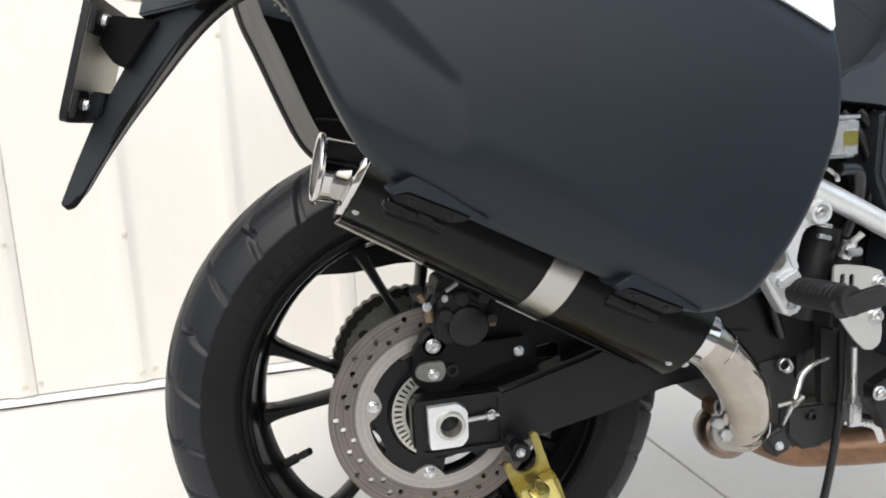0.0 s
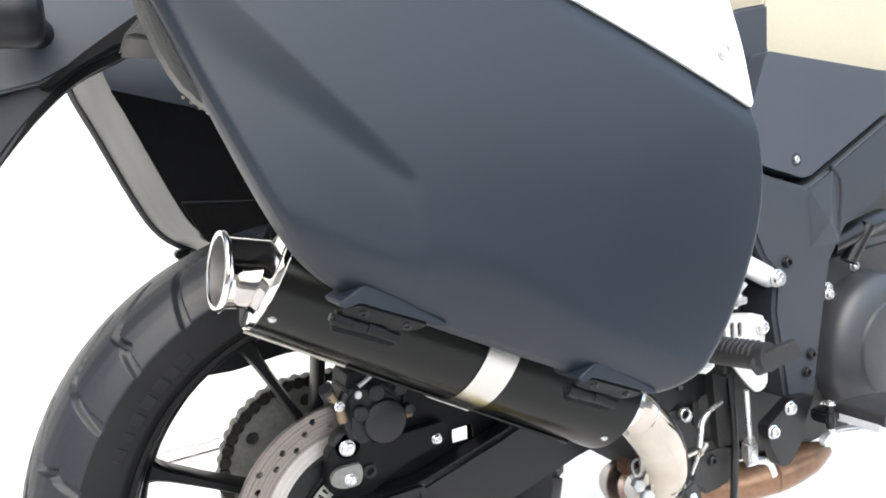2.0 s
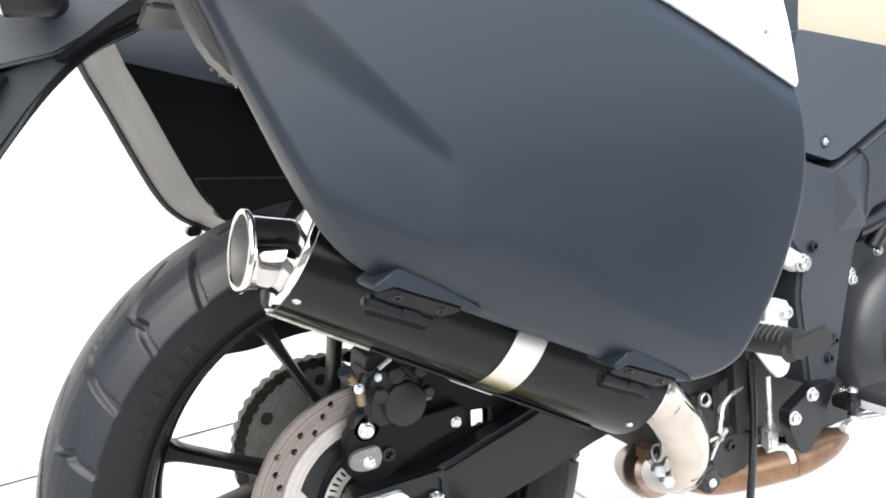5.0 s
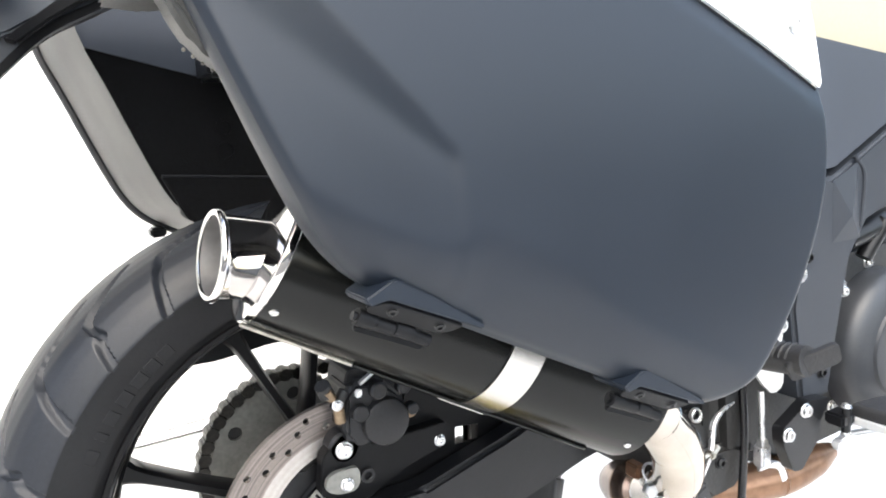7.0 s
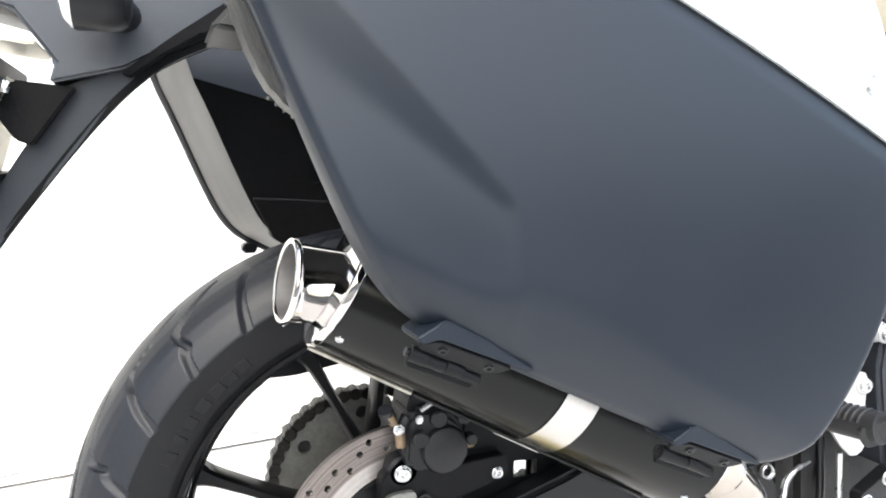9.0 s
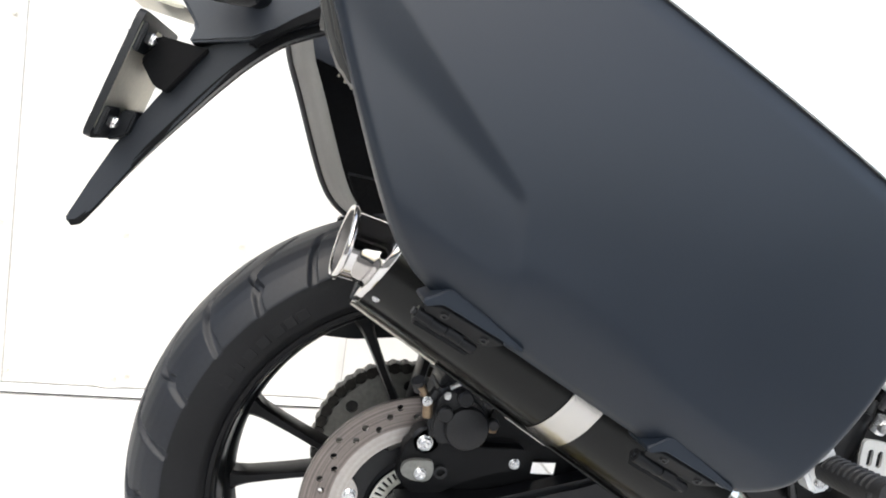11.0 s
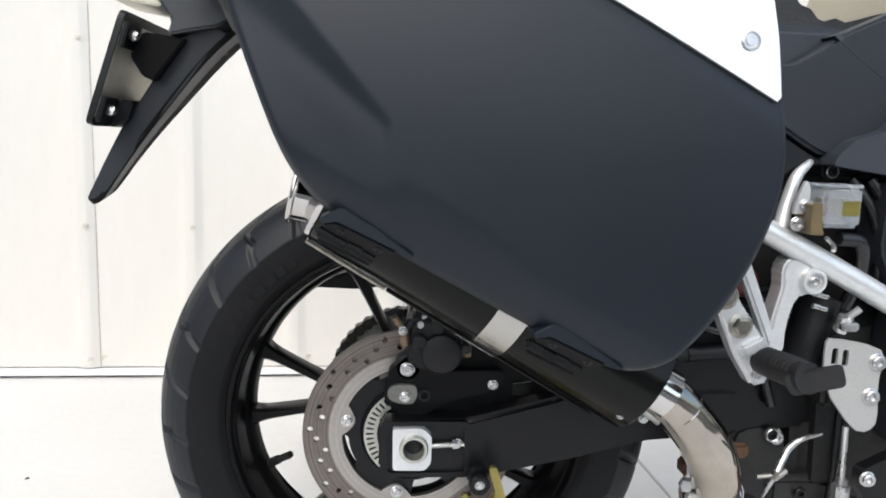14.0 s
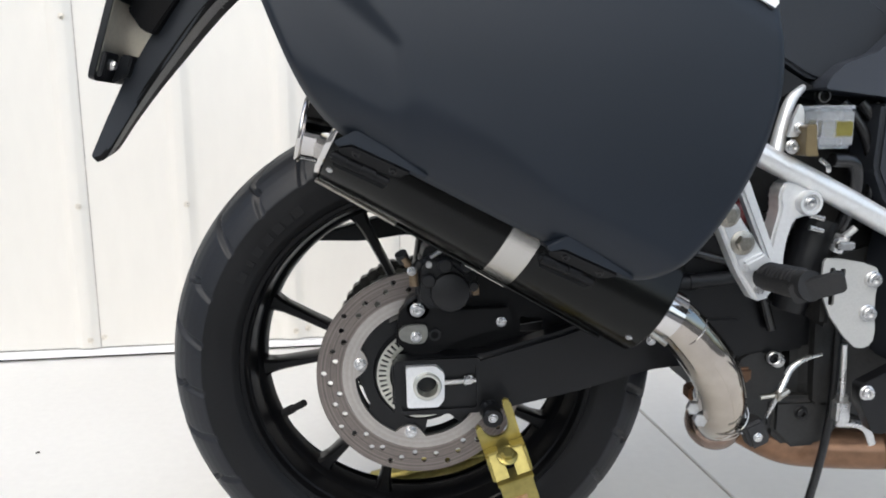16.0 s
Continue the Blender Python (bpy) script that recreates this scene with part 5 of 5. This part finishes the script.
    # brake fluid bottle
    res = part("fluid_bottle", block((0.4215, -0.222, 0.625), (0.465, -0.186, 0.6690), 0.004, None, 3), CLEAR, bike, "milky clear brake fluid bottle")
    part("fluid", block((0.4405, -0.2228, 0.6370), (0.4625, -0.188, 0.6560), 0.002), FLUID, res, "yellow brake fluid")
    part("bottle_foot", prism(corners([(0.4095, 0.650), (0.4205, 0.652), (0.4235, 0.6240), (0.4265, 0.617), (0.4105, 0.617)], 0.003), -0.2215, -0.190, 0.002), AMBER, res, "amber side of the bottle")
    part("bottle_cap", block((0.4205, -0.2225, 0.6675), (0.4660, -0.1855, 0.6715), 0.002), CLEAR, res)
    part("bottle_tab", prism(corners([(0.398, 0.637), (0.4035, 0.660), (0.410, 0.675), (0.4150, 0.667), (0.4165, 0.6385)], 0.004), -0.206, -0.200, 0.0015), ALLOY, res, "silver bottle tab")
    part("amber_shim", block((0.4085, -0.2050, 0.6200), (0.4175, -0.2000, 0.6330), 0.001), AMBER, res, "amber plastic shim")
    bolt(res, (0.4105, -0.206, 0.647), 0.66, SOCKET_M)
    bolt(res, (0.4035, -0.206, 0.627), 0.75, SOCKET_M)
    part("hose_clip", tube([(0.438, -0.205, 0.613), (0.442, -0.214, 0.606), (0.438, -0.222, 0.601)], 0.0025, 8), BOLTSTEEL, res)
    part("fluid_hose", tube([(0.452, -0.205, 0.612), (0.482, -0.200, 0.606), (0.492, -0.190, 0.570), (0.485, -0.180, 0.530)], 0.008, 14), HOSE, res)
    for k, (dx, r) in enumerate(((0.0, 0.006), (0.022, 0.0075), (0.04, 0.006))):
        part("cable", tube([(0.478 + dx, -0.176, 0.676), (0.502 + dx, -0.184, 0.640), (0.518 + dx, -0.182, 0.590), (0.520 + dx, -0.170, 0.540)], r, 12), HOSE, bike, "black cable")
    # heel guard with slots, master cylinder rod, pedal foot
    gp = rounded([(0.440, 0.500), (0.446, 0.508), (0.505, 0.497), (0.511, 0.484), (0.507, 0.452), (0.513, 0.410), (0.503, 0.397), (0.484, 0.399), (0.444, 0.450)], 1)
    slots = [corners([(x, z), (x + 0.007, z), (x + 0.007, z - 0.019), (x, z - 0.019)], 0.0034) for x, z in ((0.4495, 0.495), (0.4620, 0.4935), (0.4505, 0.469))]
    gd = part("heel_guard", sheet(gp, slots, -0.222, -0.2185), GUARDALLOY, bike, "satin alloy heel guard with three slots")
    for p in ((0.503, -0.222, 0.480), (0.500, -0.222, 0.440)):
        bolt(gd, p, 0.95, SOCKET_M)
    part("guard_back", block((0.452, -0.212, 0.42), (0.500, -0.17, 0.49), 0.006), DARK, gd)
    rod = part("brake_rod", tube([(0.482, -0.213, 0.400), (0.485, -0.213, 0.330)], 0.0034, 12, 2, False), BOLTSTEEL, bike, "steel brake pedal rod")
    part("clevis", join(block((0.477, -0.220, 0.302), (0.494, -0.204, 0.331), 0.003), block((0.480, -0.218, 0.329), (0.491, -0.207, 0.338), 0.002)), BOLTSTEEL, rod, "zinc clevis")
    part("clevis_foot", tube([(0.482, -0.21, 0.300), (0.505, -0.21, 0.298), (0.522, -0.21, 0.290), (0.532, -0.21, 0.270)], 0.005, 10, 6, True, True, 0.5), BOLTSTEEL, rod)
    for ob in (gd, rod):
        ob.matrix_basis.translation += Vector((0.0115, 0.017, -0.006))
    part("hose_union", join(tube([(0.470, -0.20, 0.508), (0.472, -0.206, 0.526)], 0.008, 10), block((0.464, -0.214, 0.510), (0.484, -0.196, 0.520), 0.002), tube([(0.474, -0.206, 0.525), (0.484, -0.21, 0.536)], 0.004, 8)), BOLTSTEEL, bike, "zinc banjo union")
    # side-stand style return lever and small pipes near the collector
    lev = part("bent_lever", tube([(0.414, -0.176, 0.297), (0.4256, -0.1786, 0.326), (0.4375, -0.171, 0.342), (0.4493, -0.1637, 0.3543), (0.468, -0.161, 0.365), (0.4901, -0.159, 0.3693)], [0.0022, 0.0034, 0.0042, 0.0040, 0.0032, 0.0020], 10), BOLTSTEEL, bike, "bright bent steel lever")
    part("lever_nut", join(block((0.4195, -0.186, 0.3205), (0.4300, -0.174, 0.3315), 0.003), tube([(0.428, -0.180, 0.326), (0.4385, -0.178, 0.3315)], 0.004, 8, 2, False), tube([(0.404, -0.178, 0.324), (0.421, -0.180, 0.327)], 0.003, 8, 2, False)), DULLBOLT, lev)
    stop = block((-0.0130, -0.012, -0.0170), (0.0130, 0.012, 0.0170), 0.004, None, 3)
    stop.transform(Matrix.Translation((0.393, -0.187, 0.2855)) @ Matrix.Rotation(radians(-24), 4, "Y"))
    sb = part("rubber_stop", stop, BLACKRUBBER, bike, "black rubber bump stop")
    bolt(sb, (0.3925, -0.199, 0.2825), 0.5)
    part("stop_stud", tube([(0.372, -0.180, 0.2835), (0.384, -0.185, 0.2835)], 0.003, 10, 2, False), BOLTSTEEL, sb)
    bolt(bike, (0.4347, -0.145, 0.363), 0.75, DARKBOLT_M)
    part("bolt_rim", lathe([(0, 0.0085), (0.0050, 0.0085), (0.0058, 0.0076), (0.0050, 0.0066)], axis_pose((0.4347, -0.145, 0.363), OUT), 24), BOLTSTEEL, bike)
    part("sump", prism([(0.436, 0.31), (0.436, 0.264), (0.462, 0.240), (0.505, 0.242), (0.532, 0.265), (0.545, 0.31)], -0.150, -0.06, 0.008, 3), DARK, bike, "black sump and linkage guard")
    bolt(bike, (0.475, -0.150, 0.290), 0.9, DARKBOLT_M)
    part("frame_lug", block((0.380, -0.146, 0.330), (0.410, -0.132, 0.350), 0.004), BURNT, bike, "browned frame lug")
    part("drain_hose", tube([(0.515, -0.150, 0.40), (0.512, -0.157, 0.33), (0.504, -0.161, 0.26), (0.486, -0.168, 0.19), (0.455, -0.175, 0.08)], 0.0052, 12), HOSE, bike, "black drain hose hanging down")
    # dark middle of the machine: shock, links, airbox, engine cases
    core = part("airbox", prism([(0.20, 0.66), (0.30, 0.63), (0.36, 0.52), (0.60, 0.46), (1.25, 0.46), (1.25, 0.80), (0.50, 0.84), (0.25, 0.80)], -0.115, 0.115, 0.02, 3), DARK, bike, "black airbox and inner mudguard")
    part("inner_mudguard", prism([(0.20, 0.70), (0.36, 0.63), (0.40, 0.50), (0.36, 0.50), (0.31, 0.60), (0.18, 0.672)], -0.10, 0.10, 0.006), PLASTIC, core)
    sh = part("shock", tube([(0.335, -0.05, 0.62), (0.40, -0.05, 0.42)], 0.030, 24, 2, False), BLACKPAINT, bike, "rear shock absorber with a red spring")
    part("spring", tube([(0.338 + 0.042 * math.cos(a) + 0.06 * a / 44, -0.05 + 0.042 * math.sin(a), 0.615 - 0.19 * a / 44) for a in np.linspace(0, 44, 120)], 0.0055, 8, 1), RED, sh, "red coil spring")
    part("shock_bottle", tube([(0.352, -0.15, 0.556), (0.388, -0.15, 0.548)], 0.016, 20, 2, False), RED, sh, "red preload knob")
    for pts, r in (([(0.30, -0.140, 0.50), (0.34, -0.148, 0.495), (0.40, -0.148, 0.470), (0.43, -0.146, 0.40)], 0.006),):
        part("brake_hose", tube(pts, r, 12), HOSE, bike, "black rubber hose")
    lp = part("line_pipe", tube([(0.255, -0.150, 0.4585), (0.2925, -0.150, 0.4615), (0.3816, -0.150, 0.469), (0.415, -0.148, 0.476)], 0.0088, 16, 4), PLASTIC, bike, "black sheathed line along the swingarm")
    part("pipe_band", lathe([(-0.004, 0.0088), (-0.004, 0.0102), (0.004, 0.0102), (0.004, 0.0088)], axis_pose((0.322, -0.150, 0.464), (1, 0, 0.085)), 24), BLACKPAINT, lp)
    part("linkage", prism(rounded([(0.385, 0.36), (0.41, 0.375), (0.44, 0.372), (0.47, 0.33), (0.46, 0.27), (0.42, 0.25), (0.385, 0.29)], 1), -0.14, 0.10, 0.006), DARK, bike, "black suspension linkage")
    part("preload_cylinder", tube([(0.468, -0.165, 0.540), (0.452, -0.165, 0.480), (0.440, -0.16, 0.43)], [0.024, 0.024, 0.019], 24), BLACKPAINT, bike, "black canister with hose clips")
    part("canister_band", lathe([(-0.004, 0.0245), (-0.004, 0.026), (0.004, 0.026), (0.004, 0.0245)], axis_pose((0.462, -0.165, 0.520), (0.2, 0, 0.9)), 32), BLACKPAINT, bike, "black canister clip")
    for z in (0.534, 0.548):
        part("clip_screw", tube([(0.440, -0.192, z), (0.456, -0.193, z - 0.004)], 0.0030, 10, 2, False), BOLTSTEEL, bike, "bright hose clip screw")
    cases = part("engine", prism([(0.46, 0.50), (0.60, 0.54), (1.25, 0.56), (1.25, 0.27), (0.60, 0.245), (0.47, 0.29)], -0.15, 0.15, 0.02, 3), DARK, bike, "dark grey engine cases")
    em = axis_pose((0.787, -0.150, 0.389), OUT)
    part("clutch_cover", lathe([(0, 0.108), (0.026, 0.107), (0.036, 0.102), (0.043, 0.092), (0.046, 0.078), (0.048, 0.070), (0.052, 0.068), (0.053, 0.064), (0.053, 0)], em, 72), ENGINE, cases, "grey round clutch cover")
    for k in range(8):
        a = radians(95 + 32 * k)
        bolt(cases, (0.787 + 0.117 * math.cos(a), -0.150, 0.389 + 0.117 * math.sin(a)), 0.8, SOCKET_M)
    part("oil_fitting", join(tube([(0.70, -0.165, 0.548), (0.76, -0.17, 0.562), (0.82, -0.165, 0.57)], 0.016, 16), tube([(0.735, -0.17, 0.52), (0.765, -0.18, 0.57)], 0.011, 14)), BLACKPAINT, cases, "black engine hose fittings")
    # frame spar cover
    cov = [(0.524, 0.560), (0.505, 0.600), (0.508, 0.676), (0.544, 0.660), (0.610, 0.640), (0.649, 0.657), (0.790, 0.722), (0.800, 0.640), (0.754, 0.602), (0.685, 0.580), (0.650, 0.535), (0.626, 0.431), (0.612, 0.363), (0.557, 0.368), (0.539, 0.487), (0.546, 0.537)]
    fc = part("frame_cover", prism(cov, -0.205, -0.150, 0.005, 3), COVERDARK, bike, "dark grey plastic frame cover")
    fold = bmesh.new()
    tri = [fold.verts.new(p) for p in ((0.612, -0.2052, 0.637), (0.660, -0.2052, 0.654), (0.668, -0.2052, 0.560), (0.640, -0.2130, 0.592), (0.612, -0.2052, 0.560))]
    for f in ((0, 1, 3), (1, 2, 3), (2, 4, 3), (4, 0, 3)):
        fold.faces.new([tri[k] for k in f])
    part("cover_fold", fold, COVERDARK, fc, "", 5)
    part("cover_ridge", tube([(0.656, -0.204, 0.664), (0.674, -0.2055, 0.638), (0.670, -0.2045, 0.575)], 0.0028, 12), COVERDARK, fc)
    for p in ((0.564, -0.206, 0.549), (0.604, -0.206, 0.420), (0.594, -0.206, 0.398)):
        bolt(fc, p, 0.8, DARKBOLT_M)
    for p in ((0.665, -0.178, 0.512), (0.689, -0.172, 0.481)):
        bolt(fc, p, 0.75, SOCKET_M)
    sc = [(0.30, 0.80), (0.36, 0.752), (0.442, 0.702), (0.470, 0.700), (0.560, 0.690), (0.600, 0.700), (0.830, 0.760), (0.835, 0.790), (0.600, 0.812), (0.46, 0.845), (0.36, 0.845)]
    side = part("side_cover", prism(sc, -0.150, -0.10, 0.012, 3), BODYGREY, bike, "dark grey plastic side cover")
    fore = part("fore_panel", prism(corners([(0.441, 0.690), (0.509, 0.6815), (0.535, 0.674), (0.608, 0.6515), (0.624, 0.6535), (0.766, 0.718), (0.850, 0.757), (0.850, 0.775), (0.768, 0.7815), (0.5525, 0.8125), (0.5465, 0.806), (0.522, 0.752), (0.498, 0.729), (0.463, 0.718), (0.446, 0.702)], 0.004, 3), -0.200, -0.150, 0.003, 3), BODYGREY, side, "dark grey fore panel below the tank")
    part("screw_recess", lathe([(0.001, 0.0085), (0.0014, 0.0075), (-0.0006, 0.0068), (-0.0006, 0)], axis_pose((0.596, -0.1995, 0.676), OUT), 24), BLACKPAINT, fore)
    bolt(fore, (0.596, -0.1988, 0.676), 0.55, SOCKET_M)
    part("lower_cover", prism([(0.27, 0.775), (0.33, 0.752), (0.46, 0.698), (0.54, 0.675), (0.53, 0.662), (0.42, 0.690), (0.30, 0.700), (0.26, 0.72)], -0.150, -0.105, 0.006), PLASTIC, side)
    part("tail_side_cover", prism(corners([(0.330, 0.760), (0.365, 0.662), (0.392, 0.667), (0.412, 0.686), (0.448, 0.692), (0.434, 0.6985), (0.395, 0.7205), (0.354, 0.745)], 0.004), -0.172, -0.140, 0.003), PLASTIC, side, "black lower tail cover")
    flank = prism([(0.30, 0.790), (0.357, 0.7495), (0.398, 0.7250), (0.430, 0.7060), (0.445, 0.7000), (0.460, 0.7010), (0.474, 0.7130), (0.486, 0.7205), (0.504, 0.7280), (0.530, 0.7340), (0.548, 0.7440), (0.583, 0.816), (0.586, 0.875), (0.53, 0.868), (0.46, 0.836), (0.40, 0.80)], -0.1760, -0.140, 0.004, 3)
    part("seat_side_panel", flank, COVERDARK, side, "dark grey side panel under the seat")
    slant = bmesh.new()
    q = [slant.verts.new(p) for p in ((0.440, -0.1765, 0.829), (0.5480, -0.1765, 0.752), (0.5800, -0.1765, 0.816), (0.5850, -0.1600, 0.874), (0.530, -0.1600, 0.867), (0.462, -0.1660, 0.8365))]
    q2 = [slant.verts.new((v.co.x, -0.150, v.co.z)) for v in q]
    slant.faces.new(q)
    slant.faces.new(q2[::-1])
    for k in range(6):
        slant.faces.new((q[(k + 1) % 6], q[k], q2[k], q2[(k + 1) % 6]))
    # Same panel in a lighter grey: sky light on the slant painted in.
    part("panel_slant", slant, BODYGREY, side, "", 10)
    st = part("seat", prism([(0.10, 0.890), (0.30, 0.845), (0.40, 0.815), (0.600, 0.800), (0.610, 0.872), (0.560, 0.874), (0.518, 0.863), (0.490, 0.8535), (0.455, 0.866), (0.420, 0.905), (0.36, 0.945), (0.28, 0.985), (0.06, 1.0)], -0.105, 0.105, 0.014, 4), SEATCLOTH, bike, "black stepped vinyl seat")
    part("tank", prism(corners([(0.572, 0.812), (0.580, 0.880), (0.62, 0.985), (0.74, 1.05), (0.90, 1.06), (1.0, 0.97), (1.0, 0.80), (0.835, 0.772)], 0.02), -0.172, 0.172, 0.010, 5), CREAM, bike, "cream painted fuel tank", 70)
    # rider's footpeg, its bracket and the brake pedal
    rb = part("rider_peg_bracket", prism(corners([(0.547, 0.376), (0.588, 0.372), (0.566, 0.336), (0.572, 0.327), (0.537, 0.290), (0.520, 0.292), (0.501, 0.330), (0.499, 0.352)], 0.006), -0.222, -0.206, 0.003, 2), BLACKPAINT, bike, "black rider footpeg bracket")
    for p in ((0.508, -0.222, 0.343), (0.540, -0.222, 0.366)):
        bolt(rb, p, 0.85, SOCKET_M)
    rp = part("rider_peg", prism(corners([(0.606, 0.346), (0.610, 0.363), (0.66, 0.359), (0.78, 0.339), (0.78, 0.316), (0.66, 0.330)], 0.006), -0.300, -0.236, 0.005), BLACKRUBBER, bike, "rubber rider footpeg")
    part("peg_clevis", join(block((0.578, -0.246, 0.340), (0.604, -0.220, 0.356), 0.003), tube([(0.590, -0.242, 0.333), (0.590, -0.242, 0.364)], 0.0055, 12)), BLACKPAINT, rp)
    for z in (0.329, 0.364):
        bolt(rp, (0.590, -0.242, z), 0.6, SOCKET_M, (0, 0, 1))
    part("peg_base", prism([(0.604, 0.338), (0.66, 0.326), (0.78, 0.308), (0.78, 0.318), (0.66, 0.336), (0.606, 0.348)], -0.298, -0.238, 0.002), ALLOY, rp, "silver underside of the footpeg")
    part("brake_pedal", prism([(0.585, 0.306), (0.590, 0.318), (0.615, 0.322), (0.640, 0.318), (0.82, 0.285), (0.82, 0.266), (0.700, 0.284), (0.615, 0.300)], -0.238, -0.224, 0.003), ALLOY, bike, "silver forged brake pedal")
    # chain guard
    part("chain_guard", prism([(-0.145, 0.486), (-0.13, 0.500), (-0.02, 0.528), (0.18, 0.520), (0.30, 0.50), (0.30, 0.47), (0.15, 0.492), (-0.02, 0.492), (-0.08, 0.484)], 0.080, 0.112, 0.004), PLASTIC, bike, "black chain guard")
    # rear hugger stays behind the caliper
    part("hugger", prism([(0.02, 0.505), (0.08, 0.520), (0.30, 0.515), (0.30, 0.455), (0.17, 0.432), (0.12, 0.432), (0.07, 0.445)], -0.10, -0.06, 0.006), PLASTIC, bike, "black brake line guard")


frame_and_body()


# ---- paddock stand ----
def paddock_stand():
    st = root("paddock_stand", (0.10, 0, 0.0), "yellow zinc plated rear paddock stand under the swingarm", "motorcycle stand")
    for s in (-1, 1):
        y = s * 0.172
        F = Matrix.Translation((0.078, y, 0.302)) @ Matrix.Rotation(radians(-17.5), 4, "Y")
        o = -0.004 if s < 0 else 0.004
        arc = [(0.0008 + 0.0160 * math.cos(a), -0.0005 + 0.0160 * math.sin(a)) for a in np.linspace(radians(178), radians(365), 12)]

        def put(name, bm, label=""):
            bm.transform(F)
            return part(name, bm, GOLD, h, label)

        fork = prism([(-0.0235, -0.002), (-0.0222, 0.0035), (-0.0170, 0.0045)] + arc + [(0.0165, 0.0220), (0.0190, 0.0265), (0.0230, 0.0265), (0.0262, 0.0215), (0.0262, -0.040), (-0.0222, -0.044)], -0.004, 0.004, 0.0014)
        fork.transform(F)
        h = part("fork_plate", fork, GOLD, st, "yellow zinc fork plate")
        # folded channel below the cradle: side walls, lips, sloping web with its slot, and the sleeve of the upright
        for x0, x1 in ((-0.0225, -0.0190), (0.0232, 0.0265)):
            put("channel_side", block((x0, min(o, s * 0.026), -0.058), (x1, max(o, s * 0.026), -0.0262), 0.0010))
        for x0, x1 in ((-0.0225, -0.0060), (0.0095, 0.0265)):
            put("lip", block((x0, min(o, s * 0.020), -0.0275), (x1, max(o, s * 0.020), -0.0245), 0.0008))
        web = sheet([(-0.0188, -0.030), (0.0230, -0.030), (0.0230, 0.010), (-0.0188, 0.010)], [corners([(-0.0030, -0.026), (0.0070, -0.026), (0.0070, 0.006), (-0.0030, 0.006)], 0.003)], -0.0015, 0.0015)
        web.transform(Matrix.Translation((0, s * 0.015, -0.036)) @ Matrix.Rotation(radians(28 * s), 4, "X"))
        put("slotted_web", web)
        collar = block((-0.0175, min(s * 0.008, s * 0.036), -0.108), (0.0228, max(s * 0.008, s * 0.036), -0.0580), 0.0015)
        put("sleeve", collar)
        put("sleeve_edge", block((-0.0190, min(s * 0.006, s * 0.0385), -0.0610), (0.0243, max(s * 0.006, s * 0.0385), -0.0570), 0.0010))
        at = F @ Vector((0.0022, s * 0.0175, -0.0350))
        part("washer", lathe([(0, 0.004), (0, 0.0125), (0.002, 0.0125), (0.0035, 0.0095), (0.0035, 0.004)], axis_pose(at, (0, s * 0.6, 0.8)), 28), GOLD, h)
        bolt(h, at + Vector((0, s * 0.0018, 0.0024)), 0.85, GOLDBOLT_M, (0, s * 0.6, 0.8))
        part("upright", tube([(0.103, s * 0.194, 0.228), (0.122, s * 0.193, 0.17), (0.148, s * 0.190, 0.10), (0.165, s * 0.186, 0.045)], 0.0165, 18), STANDRUST, st, "bronze coloured stand tube")
        part("wheel", lathe([(-0.014, 0.012), (-0.014, 0.030), (-0.010, 0.034), (0.010, 0.034), (0.014, 0.030), (0.014, 0.012)], axis_pose((0.165, s * 0.215, 0.034), OUT), 32, True), BLACKRUBBER, st)
        part("side_arm", tube([(0.160, s * 0.186, 0.092), (0.10, s * 0.184, 0.086), (0.0, s * 0.180, 0.068), (-0.072, s * 0.178, 0.052)], 0.019, 16), GOLD, st, "yellow zinc lever arm")
        part("arm_end", tube([(-0.070, s * 0.178, 0.0525), (-0.098, s * 0.177, 0.046)], 0.0165, 16, 2, False), RED, st, "red rubber arm end")
    part("crossbar", tube([(0.165, -0.215, 0.034), (0.165, 0.215, 0.034)], 0.010, 12, 2, False), GOLD, st)


paddock_stand()


# ---- small litter on the slab ----
bm = bmesh.new()
bmesh.ops.create_icosphere(bm, subdivisions=2, radius=1.0)
for v in bm.verts:
    k = 1 + 0.2 * math.sin(5 * v.co.x + 3 * v.co.y)
    v.co = Vector((v.co.x * 0.0042 * k, v.co.y * 0.0026 * k, v.co.z * 0.0018 * k + 0.0016))
stone = finish(bm, "pebble", 80)
stone.materials.append(JOINTDARK)
grit = new("pebble", stone)
grit.matrix_basis = Matrix.Translation((-0.750, 0.467, 0.0)) @ Matrix.Rotation(0.5, 4, "Z")
tagged(grit, "small dark pebble lying on the concrete slab", "pebble")
